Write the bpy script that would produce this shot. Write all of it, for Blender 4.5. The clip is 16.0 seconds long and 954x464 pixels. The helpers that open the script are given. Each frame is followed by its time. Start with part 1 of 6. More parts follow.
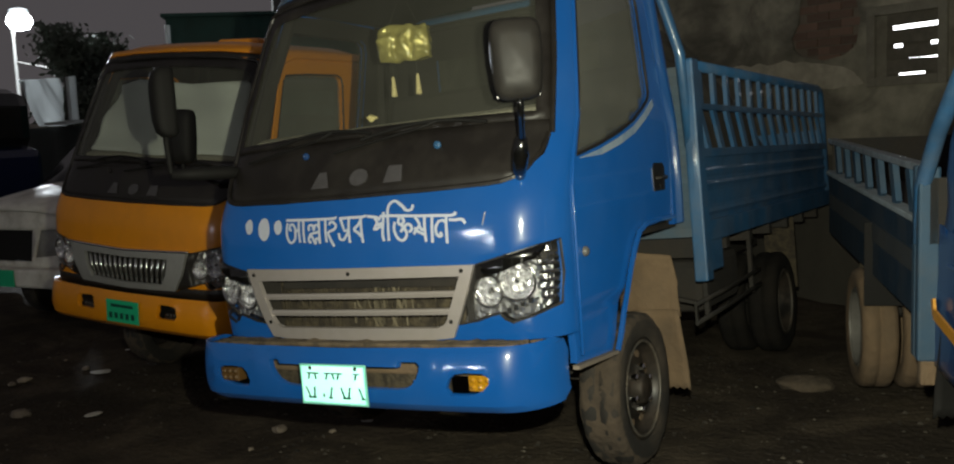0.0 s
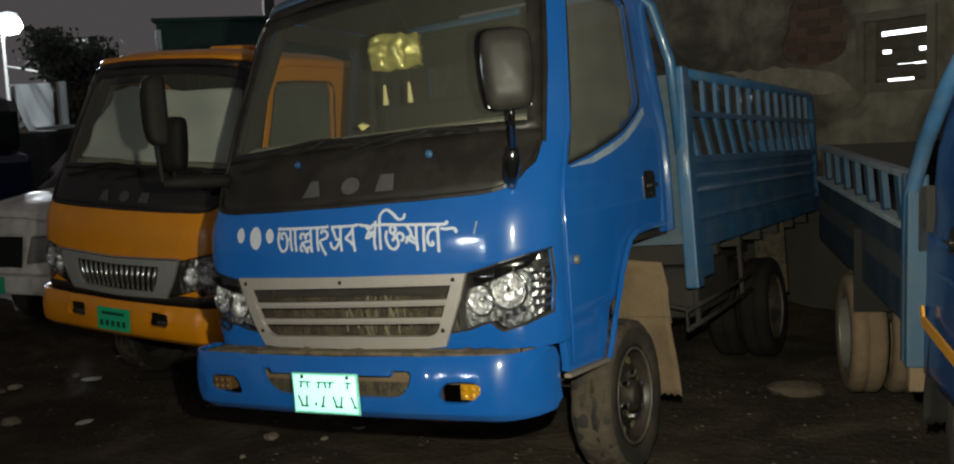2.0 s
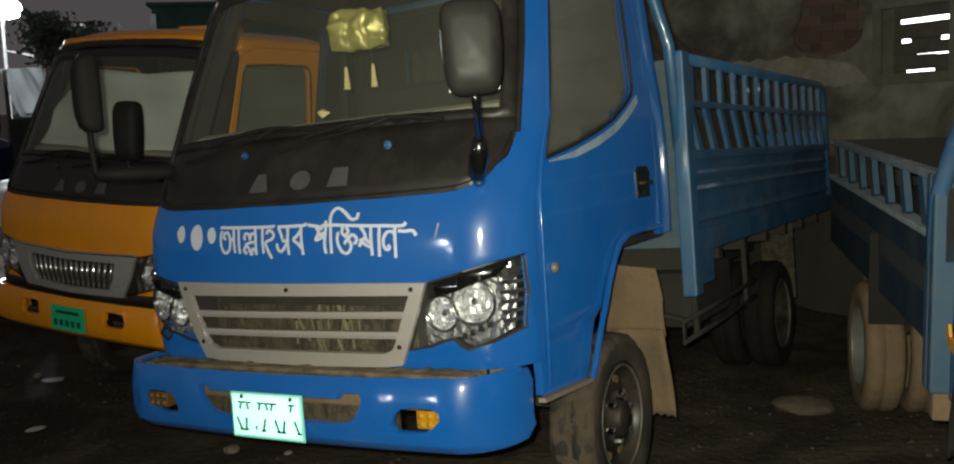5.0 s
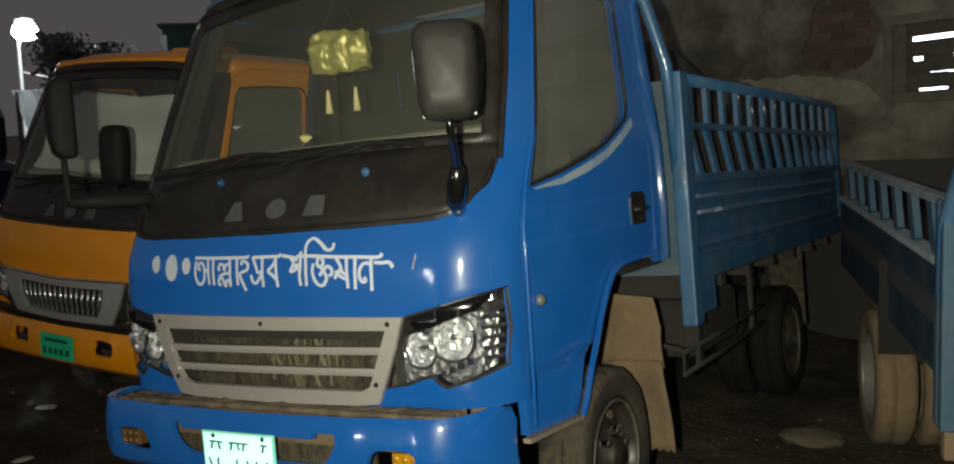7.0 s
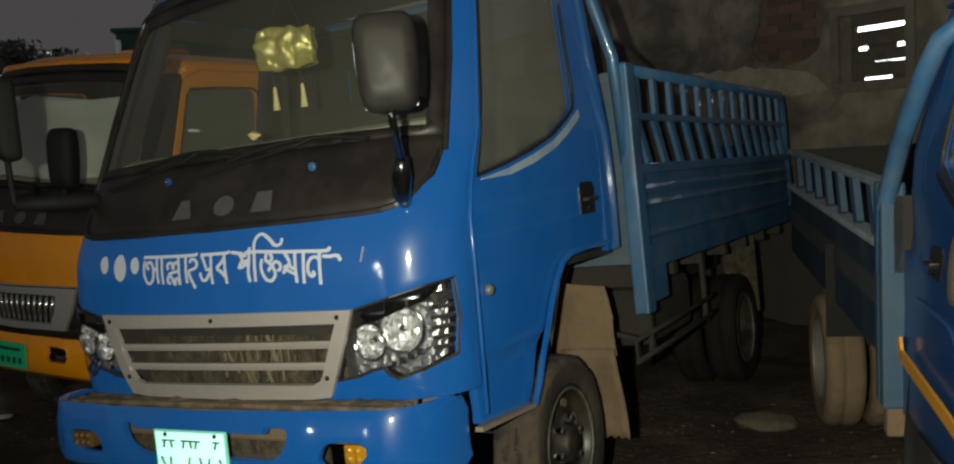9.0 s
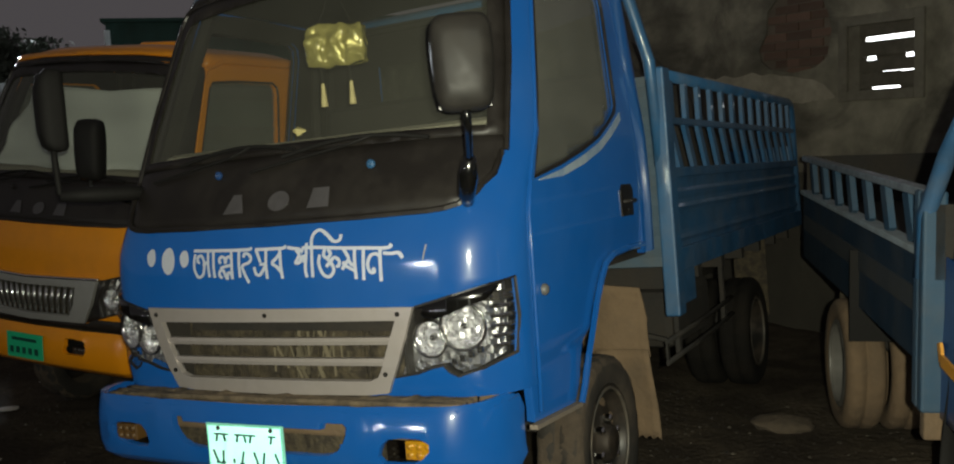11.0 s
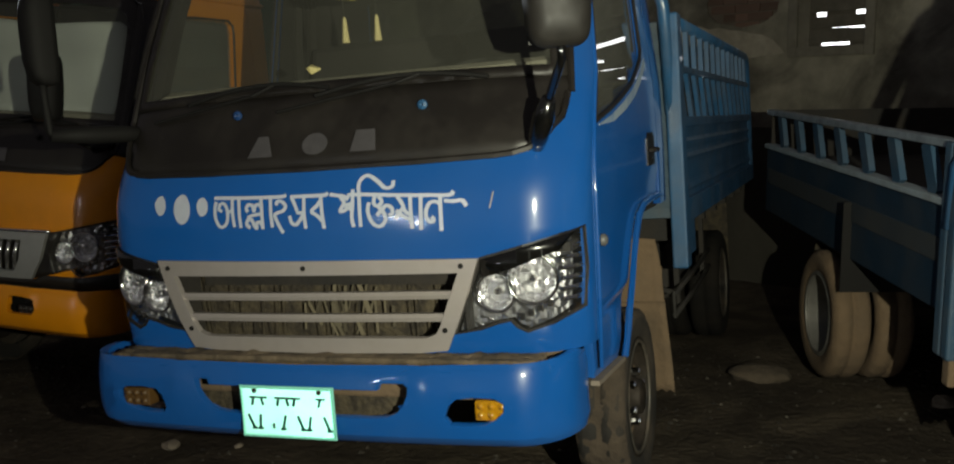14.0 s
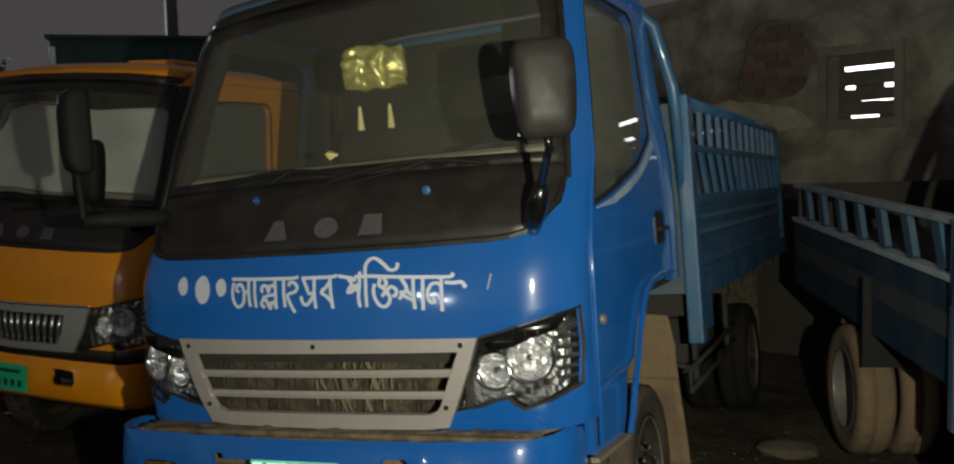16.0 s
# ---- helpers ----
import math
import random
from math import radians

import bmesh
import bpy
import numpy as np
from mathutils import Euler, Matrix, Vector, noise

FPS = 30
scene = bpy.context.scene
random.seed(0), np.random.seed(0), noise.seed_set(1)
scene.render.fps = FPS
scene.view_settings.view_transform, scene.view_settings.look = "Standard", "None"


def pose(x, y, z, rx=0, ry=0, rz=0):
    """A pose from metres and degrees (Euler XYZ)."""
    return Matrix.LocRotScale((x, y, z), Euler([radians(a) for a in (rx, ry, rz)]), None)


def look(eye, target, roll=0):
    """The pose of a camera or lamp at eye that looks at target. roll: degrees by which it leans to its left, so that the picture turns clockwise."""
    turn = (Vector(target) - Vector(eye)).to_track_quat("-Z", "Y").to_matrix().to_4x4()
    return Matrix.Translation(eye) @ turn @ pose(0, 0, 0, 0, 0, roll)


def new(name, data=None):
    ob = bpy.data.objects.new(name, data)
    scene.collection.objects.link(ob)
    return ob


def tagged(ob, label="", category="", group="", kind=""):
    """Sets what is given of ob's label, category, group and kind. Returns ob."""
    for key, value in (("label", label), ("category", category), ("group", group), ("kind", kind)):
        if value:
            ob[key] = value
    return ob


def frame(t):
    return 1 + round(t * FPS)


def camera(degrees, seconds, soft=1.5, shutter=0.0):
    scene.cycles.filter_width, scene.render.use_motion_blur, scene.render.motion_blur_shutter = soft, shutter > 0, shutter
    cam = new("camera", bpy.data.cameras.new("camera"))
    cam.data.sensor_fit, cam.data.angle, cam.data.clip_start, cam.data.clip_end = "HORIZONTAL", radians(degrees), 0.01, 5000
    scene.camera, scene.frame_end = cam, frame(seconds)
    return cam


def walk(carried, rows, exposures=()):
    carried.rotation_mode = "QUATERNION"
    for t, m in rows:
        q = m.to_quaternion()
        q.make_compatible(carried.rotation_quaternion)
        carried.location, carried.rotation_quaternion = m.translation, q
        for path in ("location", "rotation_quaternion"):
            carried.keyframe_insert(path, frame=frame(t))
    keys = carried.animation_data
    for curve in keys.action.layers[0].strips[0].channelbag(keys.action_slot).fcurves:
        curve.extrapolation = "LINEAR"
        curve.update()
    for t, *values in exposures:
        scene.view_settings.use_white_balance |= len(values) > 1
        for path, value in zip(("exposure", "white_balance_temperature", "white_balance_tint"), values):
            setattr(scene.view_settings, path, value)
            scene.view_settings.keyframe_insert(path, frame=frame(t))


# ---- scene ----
cam = camera(54.0, 16.0, 2.0, 0.5)
PATH = [
    (0, (-0.030, 0.356, 1.534), (-1.106, 2.026, 1.305), -2.56),
    (0.5, (-0.034, 0.367, 1.535), (-1.087, 2.051, 1.300), -2.41),
    (1, (-0.036, 0.370, 1.537), (-1.092, 2.052, 1.300), -2.41),
    (1.5, (-0.022, 0.354, 1.542), (-1.084, 2.032, 1.307), -2.63),
    (2, (-0.024, 0.349, 1.558), (-1.085, 2.029, 1.335), -2.62),
    (2.5, (-0.035, 0.346, 1.581), (-1.093, 2.039, 1.457), -2.41),
    (2.7, (-0.009, 0.309, 1.573), (-1.067, 2.003, 1.468), -2.61),
    (3, (-0.022, 0.365, 1.558), (-1.079, 2.059, 1.452), -2.41),
    (3.5, (-0.011, 0.426, 1.548), (-1.060, 2.123, 1.405), -2.59),
    (4, (-0.112, 0.531, 1.522), (-1.163, 2.218, 1.300), -2.50),
    (4.2, (-0.164, 0.596, 1.526), (-1.217, 2.277, 1.272), -2.51),
    (6.3, (-0.115, 1.050, 1.559), (-1.228, 2.700, 1.360), -1.93),
    (6.5, (-0.124, 1.046, 1.563), (-1.239, 2.694, 1.366), -2.04),
    (7, (-0.133, 1.053, 1.562), (-1.239, 2.707, 1.360), -2.22),
    (7.5, (-0.130, 1.067, 1.558), (-1.191, 2.751, 1.362), -2.32),
    (8, (-0.092, 1.070, 1.550), (-1.086, 2.795, 1.361), -2.08),
    (8.5, (-0.073, 1.060, 1.533), (-1.075, 2.780, 1.340), -2.40),
    (9, (-0.066, 1.060, 1.528), (-1.110, 2.754, 1.324), -3.39),
    (9.2, (-0.071, 1.056, 1.530), (-1.126, 2.740, 1.307), -4.01),
    (11.3, (-0.348, 0.837, 1.547), (-1.314, 2.574, 1.331), -1.13),
    (11.5, (-0.377, 0.809, 1.539), (-1.318, 2.558, 1.304), -0.48),
    (12, (-0.442, 0.797, 1.547), (-1.376, 2.550, 1.308), -0.36),
    (12.5, (-0.617, 0.907, 1.571), (-1.552, 2.658, 1.326), -0.37),
    (13, (-0.772, 0.956, 1.540), (-1.669, 2.729, 1.313), -0.09),
    (13.5, (-0.889, 0.865, 1.516), (-1.678, 2.686, 1.268), -0.20),
    (14, (-0.929, 0.790, 1.516), (-1.693, 2.611, 1.205), -0.95),
    (14.5, (-0.928, 0.735, 1.526), (-1.691, 2.554, 1.196), -1.05),
    (15, (-0.891, 0.716, 1.540), (-1.669, 2.530, 1.214), -1.17),
    (15.5, (-0.762, 0.766, 1.559), (-1.570, 2.581, 1.330), -1.33),
    (16, (-0.717, 0.753, 1.574), (-1.591, 2.545, 1.408), -1.55),
]
EXPOSURE = [(0, 0.18), (4.2, 0.20), (6.4, 0.36), (7.5, 0.20), (9.2, 0.10), (11.5, 0.18), (12.3, 0.44), (13.0, 0.52), (13.5, 0.36), (14.2, -0.02), (16, 0.0)]
walk(cam, [(t, look(eye, target, roll)) for t, eye, target, roll in PATH], EXPOSURE)

# ---- world and lights ----
world = bpy.data.worlds.new("night_sky")
scene.world = world
world.use_nodes = True
wn = world.node_tree.nodes
wn["Background"].inputs["Color"].default_value = (0.99, 0.905, 0.95, 1)
wn["Background"].inputs["Strength"].default_value = 0.059


def lamp(name, kind, energy, colour, m, **settings):
    data = bpy.data.lights.new(name, kind)
    data.energy, data.color = energy, colour
    for key, value in settings.items():
        if key == "spot_size":
            data.spot_size = value
        elif key == "spot_blend":
            data.spot_blend = value
        elif key == "radius":
            data.shadow_soft_size = value
    ob = new(name, data)
    ob.matrix_world = m
    return ob


# the torch of the phone that films, beside its lens
lamp("phone_torch", "SPOT", 550, (0.97, 0.965, 0.75), look((-0.18, 0.81, 1.59), (-1.30, 4.2, 1.46)), spot_size=radians(118), spot_blend=1.0, radius=0.018)
# street lamp far behind the vehicles
lamp("street_light", "POINT", 6500, (0.86, 0.94, 1.0), pose(-27.8, 17.6, 5.3), radius=0.25)

# ---- materials ----
def material(name, colour, rough=0.5, metal=0.0, coat=0.0, grain=0.0, scale=40.0, dirt=None, dirt_amount=0.0, dirt_scale=3.0, bump=0.0, bump_scale=60.0, vary=0.0, spec=0.5, stain=None, stain_amount=0.8, stain_scale=0.6, chalk=0.0):
    mat = bpy.data.materials.new(name)
    mat.use_nodes = True
    nt = mat.node_tree
    b = nt.nodes["Principled BSDF"]
    b.inputs["Roughness"].default_value = rough
    b.inputs["Metallic"].default_value = metal
    b.inputs["Diffuse Roughness"].default_value = chalk
    b.inputs["Coat Weight"].default_value = coat
    b.inputs["Coat Roughness"].default_value = 0.085
    b.inputs["Specular IOR Level"].default_value = spec
    b.inputs["Base Color"].default_value = (*colour, 1)
    coord = nt.nodes.new("ShaderNodeTexCoord")
    out = None
    if grain or vary:
        n = nt.nodes.new("ShaderNodeTexNoise")
        n.inputs["Scale"].default_value, n.inputs["Detail"].default_value = scale, 6
        nt.links.new(coord.outputs["Object"], n.inputs["Vector"])
        ramp = nt.nodes.new("ShaderNodeMapRange")
        ramp.inputs["To Min"].default_value, ramp.inputs["To Max"].default_value = 1 - grain, 1 + grain
        nt.links.new(n.outputs["Fac"], ramp.inputs["Value"])
        mul = nt.nodes.new("ShaderNodeMix")
        mul.data_type, mul.blend_type = "RGBA", "MULTIPLY"
        mul.inputs[0].default_value = 1
        mul.inputs[6].default_value = (*colour, 1)
        nt.links.new(ramp.outputs["Result"], mul.inputs[7])
        out = mul.outputs[2]
        if vary:
            info = nt.nodes.new("ShaderNodeObjectInfo")
            r2 = nt.nodes.new("ShaderNodeMapRange")
            r2.inputs["To Min"].default_value, r2.inputs["To Max"].default_value = 1 - vary, 1 + vary
            nt.links.new(info.outputs["Random"], r2.inputs["Value"])
            m2 = nt.nodes.new("ShaderNodeMix")
            m2.data_type, m2.blend_type = "RGBA", "MULTIPLY"
            m2.inputs[0].default_value = 1
            nt.links.new(out, m2.inputs[6])
            nt.links.new(r2.outputs["Result"], m2.inputs[7])
            out = m2.outputs[2]
    if dirt:
        n = nt.nodes.new("ShaderNodeTexNoise")
        n.inputs["Scale"].default_value, n.inputs["Detail"].default_value, n.inputs["Roughness"].default_value = dirt_scale, 8, 0.65
        nt.links.new(coord.outputs["Object"], n.inputs["Vector"])
        ramp = nt.nodes.new("ShaderNodeMapRange")
        ramp.inputs["From Min"].default_value, ramp.inputs["From Max"].default_value = 0.42, 0.72
        ramp.inputs["To Max"].default_value = dirt_amount
        nt.links.new(n.outputs["Fac"], ramp.inputs["Value"])
        mix = nt.nodes.new("ShaderNodeMix")
        mix.data_type = "RGBA"
        nt.links.new(ramp.outputs["Result"], mix.inputs[0])
        if out:
            nt.links.new(out, mix.inputs[6])
        else:
            mix.inputs[6].default_value = (*colour, 1)
        mix.inputs[7].default_value = (*dirt, 1)
        out = mix.outputs[2]
        rr = nt.nodes.new("ShaderNodeMapRange")
        rr.inputs["To Min"].default_value, rr.inputs["To Max"].default_value = rough, min(1, rough + 0.5)
        nt.links.new(ramp.outputs["Result"], rr.inputs["Value"])
        nt.links.new(rr.outputs["Result"], b.inputs["Roughness"])
    if stain:
        n = nt.nodes.new("ShaderNodeTexNoise")
        n.inputs["Scale"].default_value, n.inputs["Detail"].default_value, n.inputs["Roughness"].default_value = stain_scale, 7, 0.6
        n.inputs["Distortion"].default_value = 1.2
        nt.links.new(coord.outputs["Object"], n.inputs["Vector"])
        ramp = nt.nodes.new("ShaderNodeMapRange")
        ramp.inputs["From Min"].default_value, ramp.inputs["From Max"].default_value = 0.44, 0.60
        ramp.inputs["To Max"].default_value = stain_amount
        nt.links.new(n.outputs["Fac"], ramp.inputs["Value"])
        mix = nt.nodes.new("ShaderNodeMix")
        mix.data_type = "RGBA"
        nt.links.new(ramp.outputs["Result"], mix.inputs[0])
        if out:
            nt.links.new(out, mix.inputs[6])
        else:
            mix.inputs[6].default_value = (*colour, 1)
        mix.inputs[7].default_value = (*stain, 1)
        out = mix.outputs[2]
    if out:
        nt.links.new(out, b.inputs["Base Color"])
    if bump:
        n = nt.nodes.new("ShaderNodeTexNoise")
        n.inputs["Scale"].default_value, n.inputs["Detail"].default_value = bump_scale, 8
        nt.links.new(coord.outputs["Object"], n.inputs["Vector"])
        bp = nt.nodes.new("ShaderNodeBump")
        bp.inputs["Strength"].default_value, bp.inputs["Distance"].default_value = bump, 0.02
        nt.links.new(n.outputs["Fac"], bp.inputs["Height"])
        nt.links.new(bp.outputs["Normal"], b.inputs["Normal"])
    return mat


def glass(name, tint, dust, dust_colour):
    """A pane: tinted and clear, glossy at the surface, with a film of dust."""
    mat = bpy.data.materials.new(name)
    mat.use_nodes = True
    nt = mat.node_tree
    nt.nodes.remove(nt.nodes["Principled BSDF"])
    outp = nt.nodes["Material Output"]
    clear = nt.nodes.new("ShaderNodeBsdfTransparent")
    clear.inputs["Color"].default_value = (*tint, 1)
    soil = nt.nodes.new("ShaderNodeBsdfDiffuse")
    soil.inputs["Color"].default_value = (*dust_colour, 1)
    n = nt.nodes.new("ShaderNodeTexNoise")
    n.inputs["Scale"].default_value, n.inputs["Detail"].default_value = 3.0, 8
    coord = nt.nodes.new("ShaderNodeTexCoord")
    nt.links.new(coord.outputs["Object"], n.inputs["Vector"])
    r = nt.nodes.new("ShaderNodeMapRange")
    r.inputs["To Min"].default_value, r.inputs["To Max"].default_value = dust * 0.5, dust * 1.5
    nt.links.new(n.outputs["Fac"], r.inputs["Value"])
    m1 = nt.nodes.new("ShaderNodeMixShader")
    nt.links.new(r.outputs["Result"], m1.inputs[0])
    nt.links.new(clear.outputs[0], m1.inputs[1])
    nt.links.new(soil.outputs[0], m1.inputs[2])
    gl = nt.nodes.new("ShaderNodeBsdfGlossy")
    gl.inputs["Roughness"].default_value = 0.02
    lw = nt.nodes.new("ShaderNodeLayerWeight")
    lw.inputs["Blend"].default_value = 0.5
    pw = nt.nodes.new("ShaderNodeMath")
    pw.operation, pw.inputs[1].default_value = "POWER", 5.0
    nt.links.new(lw.outputs["Facing"], pw.inputs[0])
    fr = nt.nodes.new("ShaderNodeMath")
    fr.operation, fr.inputs[1].default_value, fr.inputs[2].default_value = "MULTIPLY_ADD", 0.96, 0.035
    nt.links.new(pw.outputs[0], fr.inputs[0])
    m2 = nt.nodes.new("ShaderNodeMixShader")
    nt.links.new(fr.outputs[0], m2.inputs[0])
    nt.links.new(m1.outputs[0], m2.inputs[1])
    nt.links.new(gl.outputs[0], m2.inputs[2])
    nt.links.new(m2.outputs[0], outp.inputs["Surface"])
    return mat


def glowing(name, colour, strength):
    mat = bpy.data.materials.new(name)
    mat.use_nodes = True
    b = mat.node_tree.nodes["Principled BSDF"]
    b.inputs["Base Color"].default_value = (*colour, 1)
    b.inputs["Emission Color"].default_value = (*colour, 1)
    b.inputs["Emission Strength"].default_value = strength
    return mat


DUST = (0.22, 0.17, 0.12)
BLUE = material("blue_paint", (0.0055, 0.083, 0.325), 0.34, coat=1.0, spec=0.25, chalk=0.6, grain=0.06, scale=9, dirt=(0.05, 0.12, 0.3), dirt_amount=0.2, dirt_scale=2.2, bump=0.03, bump_scale=3.5)
BED_BLUE = material("faded_blue_paint", (0.030, 0.115, 0.25), 0.42, coat=0.25, grain=0.12, scale=14, dirt=(0.12, 0.13, 0.14), dirt_amount=0.5, dirt_scale=5, bump=0.05, stain=(0.02, 0.07, 0.15), stain_amount=0.6, stain_scale=1.8)
DEEP_BLUE = material("deep_blue_paint", (0.005, 0.045, 0.17), 0.32, coat=0.3, grain=0.08, scale=9, dirt=(0.06, 0.08, 0.12), dirt_amount=0.3)
ORANGE = material("orange_paint", (0.78, 0.28, 0.004), 0.3, coat=0.4, grain=0.06, scale=9, dirt=(0.35, 0.15, 0.04), dirt_amount=0.3, dirt_scale=2.5)
BLACK = material("black_trim", (0.013, 0.011, 0.0095), 0.38, grain=0.2, scale=30, dirt=(0.042, 0.036, 0.029), dirt_amount=0.4, dirt_scale=4)
MATT_BLACK = material("matt_black_plastic", (0.014, 0.0125, 0.011), 0.55, grain=0.25, scale=18, spec=0.4, dirt=(0.036, 0.031, 0.025), dirt_amount=0.5, dirt_scale=6)
RUBBER = material("rubber", (0.010, 0.0095, 0.009), 0.7, grain=0.2, spec=0.25)
# Darker copy of TYRE: the shade round the rear wheels is put into it.
SHADED_TYRE = material("shaded_tyre", (0.010, 0.009, 0.008), 0.9, grain=0.3, spec=0.2, dirt=(0.025, 0.02, 0.015), dirt_amount=0.6, dirt_scale=4, bump=0.25)
CHASSIS = material("chassis_steel", (0.020, 0.018, 0.016), 0.8, grain=0.3, dirt=(0.045, 0.036, 0.027), dirt_amount=0.7, dirt_scale=6, bump=0.2)
SILVER = material("silver_plastic", (0.44, 0.40, 0.385), 0.36, metal=0.4, grain=0.08, scale=20, dirt=(0.3, 0.26, 0.2), dirt_amount=0.35)
CHROME = material("chrome", (0.75, 0.75, 0.73), 0.12, metal=1.0)
TYRE = material("dusty_tyre", (0.018, 0.016, 0.014), 0.85, grain=0.3, dirt=(0.075, 0.057, 0.04), dirt_amount=0.75, dirt_scale=3.5, bump=0.25)
MUD = material("dried_mud", (0.165, 0.112, 0.066), 0.95, grain=0.25, scale=12, dirt=(0.09, 0.07, 0.05), dirt_amount=0.6, dirt_scale=5, bump=0.4, bump_scale=40)
TREAD_MUD = material("mud_on_rubber", (0.066, 0.049, 0.034), 0.95, grain=0.4, scale=16, dirt=(0.03, 0.025, 0.02), dirt_amount=0.8, dirt_scale=6, bump=0.6, bump_scale=30)
RIM = material("wheel_rim", (0.018, 0.017, 0.016), 0.35, metal=0.3, grain=0.25, dirt=(0.12, 0.09, 0.065), dirt_amount=0.5, dirt_scale=7)
WHITE = material("white_lettering", (0.50, 0.53, 0.62), 0.5, grain=0.06)
GREY_LETTER = material("badge_grey", (0.095, 0.09, 0.095), 0.4, metal=0.3, grain=0.25, scale=30)
AMBER = material("amber_lens", (0.42, 0.20, 0.008), 0.12, coat=1.0, grain=0.3, scale=60)
DARK_AMBER = material("dusty_amber_lens", (0.10, 0.052, 0.014), 0.5, grain=0.4, scale=40)
PLATE = material("reflective_plate", (0.30, 0.85, 0.70), 0.35)
PRISM = material("prismatic_sheet", (0.60, 1.0, 0.955), 0.34, metal=1.0)
PLATE_GREEN = material("green_plate", (0.012, 0.46, 0.22), 0.45, grain=0.1)
INK = material("plate_ink", (0.0, 0.06, 0.04), 0.5)
SIDE_GLASS = glass("dusty_side_glass", (0.90, 0.90, 0.86), 0.22, (0.33, 0.34, 0.31))
GLASS = glass("dusty_windscreen", (0.88, 0.90, 0.85), 0.062, (0.27, 0.27, 0.22))
LENS = glass("lamp_lens", (0.97, 0.97, 0.97), 0.02, (0.5, 0.5, 0.5))
GOLD = material("gold_wrap", (0.46, 0.40, 0.13), 0.16, metal=0.35, coat=1.0, grain=0.25, scale=25, bump=0.6, bump_scale=22)
TASSEL = material("cream_tassel", (0.70, 0.58, 0.30), 0.8)
SEAT = material("seat_cloth", (0.024, 0.022, 0.019), 0.9, grain=0.2)
INNER = material("dark_cab_lining", (0.020, 0.018, 0.015), 0.85, grain=0.25, scale=8)
GLOSS_BLACK = material("gloss_black", (0.004, 0.004, 0.004), 0.22, coat=1.0, grain=0.2)
GUARD_BLACK = material("black_enamel", (0.03, 0.029, 0.027), 0.3, coat=0.6, grain=0.3, scale=12, dirt=(0.07, 0.06, 0.05), dirt_amount=0.5, dirt_scale=5)
WORN_BLUE = material("worn_pale_blue", (0.38, 0.47, 0.56), 0.5, grain=0.15, scale=12, dirt=(0.08, 0.2, 0.42), dirt_amount=0.7, dirt_scale=7)
BRIGHT_TRIM = material("bright_plastic_chrome", (0.62, 0.62, 0.60), 0.16, metal=0.9, grain=0.1, scale=15)
FRAME_CHROME = material("dulled_chrome", (0.50, 0.50, 0.48), 0.34, metal=0.55, grain=0.12, scale=20)
RIM_STEEL = material("dull_rim_steel", (0.24, 0.23, 0.21), 0.45, metal=0.5, grain=0.3, scale=20)
EDGE_STEEL = material("worn_rim_edge", (0.10, 0.095, 0.085), 0.45, metal=0.4, grain=0.3, scale=20, dirt=DUST, dirt_amount=0.7, dirt_scale=9)
DUSTY_STEEL = material("dusty_bare_steel", (0.24, 0.21, 0.18), 0.6, metal=0.2, grain=0.3, scale=25, dirt=DUST, dirt_amount=0.7, dirt_scale=9)
ROOF_DUST = material("dust_covered_blue", (0.05, 0.09, 0.16), 0.7, grain=0.2, scale=6, dirt=(0.16, 0.15, 0.14), dirt_amount=0.8, dirt_scale=3)
PALE_SEAT = material("pale_seat_cover", (0.62, 0.64, 0.63), 0.6, grain=0.12, scale=5)


def faceted(name, colour, scale, rough):
    """Chrome reflector pressed into many small facets."""
    mat = material(name, colour, rough, metal=0.95)
    nt = mat.node_tree
    coord = nt.nodes.new("ShaderNodeTexCoord")
    cells = nt.nodes.new("ShaderNodeTexVoronoi")
    cells.distance = "CHEBYCHEV"
    cells.inputs["Scale"].default_value = scale
    nt.links.new(coord.outputs["Object"], cells.inputs["Vector"])
    bp = nt.nodes.new("ShaderNodeBump")
    bp.inputs["Strength"].default_value, bp.inputs["Distance"].default_value = 0.9, 0.028
    nt.links.new(cells.outputs["Distance"], bp.inputs["Height"])
    nt.links.new(bp.outputs["Normal"], nt.nodes["Principled BSDF"].inputs["Normal"])
    return mat


BOWL = faceted("bowl_reflector", (0.97, 0.97, 1.0), 44.0, 0.24)
REFLECTOR = faceted("lamp_reflector", (0.92, 0.92, 0.95), 34.0, 0.30)

# ---- mesh helpers ----
def part(name, bm, mat, parent=None, label="", smooth=False, bevel=0.0, solid=0.0):
    mesh = bpy.data.meshes.new(name)
    bmesh.ops.recalc_face_normals(bm, faces=bm.faces)
    bm.to_mesh(mesh)
    bm.free()
    mesh.materials.append(mat)
    if smooth:
        for p in mesh.polygons:
            p.use_smooth = True
    ob = new(name, mesh)
    if parent:
        ob.parent = parent
    if label:
        tagged(ob, label)
    if solid:
        md = ob.modifiers.new("thickness", "SOLIDIFY")
        md.thickness, md.offset = solid, -1
    if bevel:
        md = ob.modifiers.new("edges", "BEVEL")
        md.width, md.segments, md.limit_method = bevel, 2, "ANGLE"
    return ob


def thing(name, label, category, m=None, group="", kind=""):
    ob = new(name)
    ob.empty_display_size = 0.1
    if m is not None:
        ob.matrix_world = m
    return tagged(ob, label, category, group, kind)


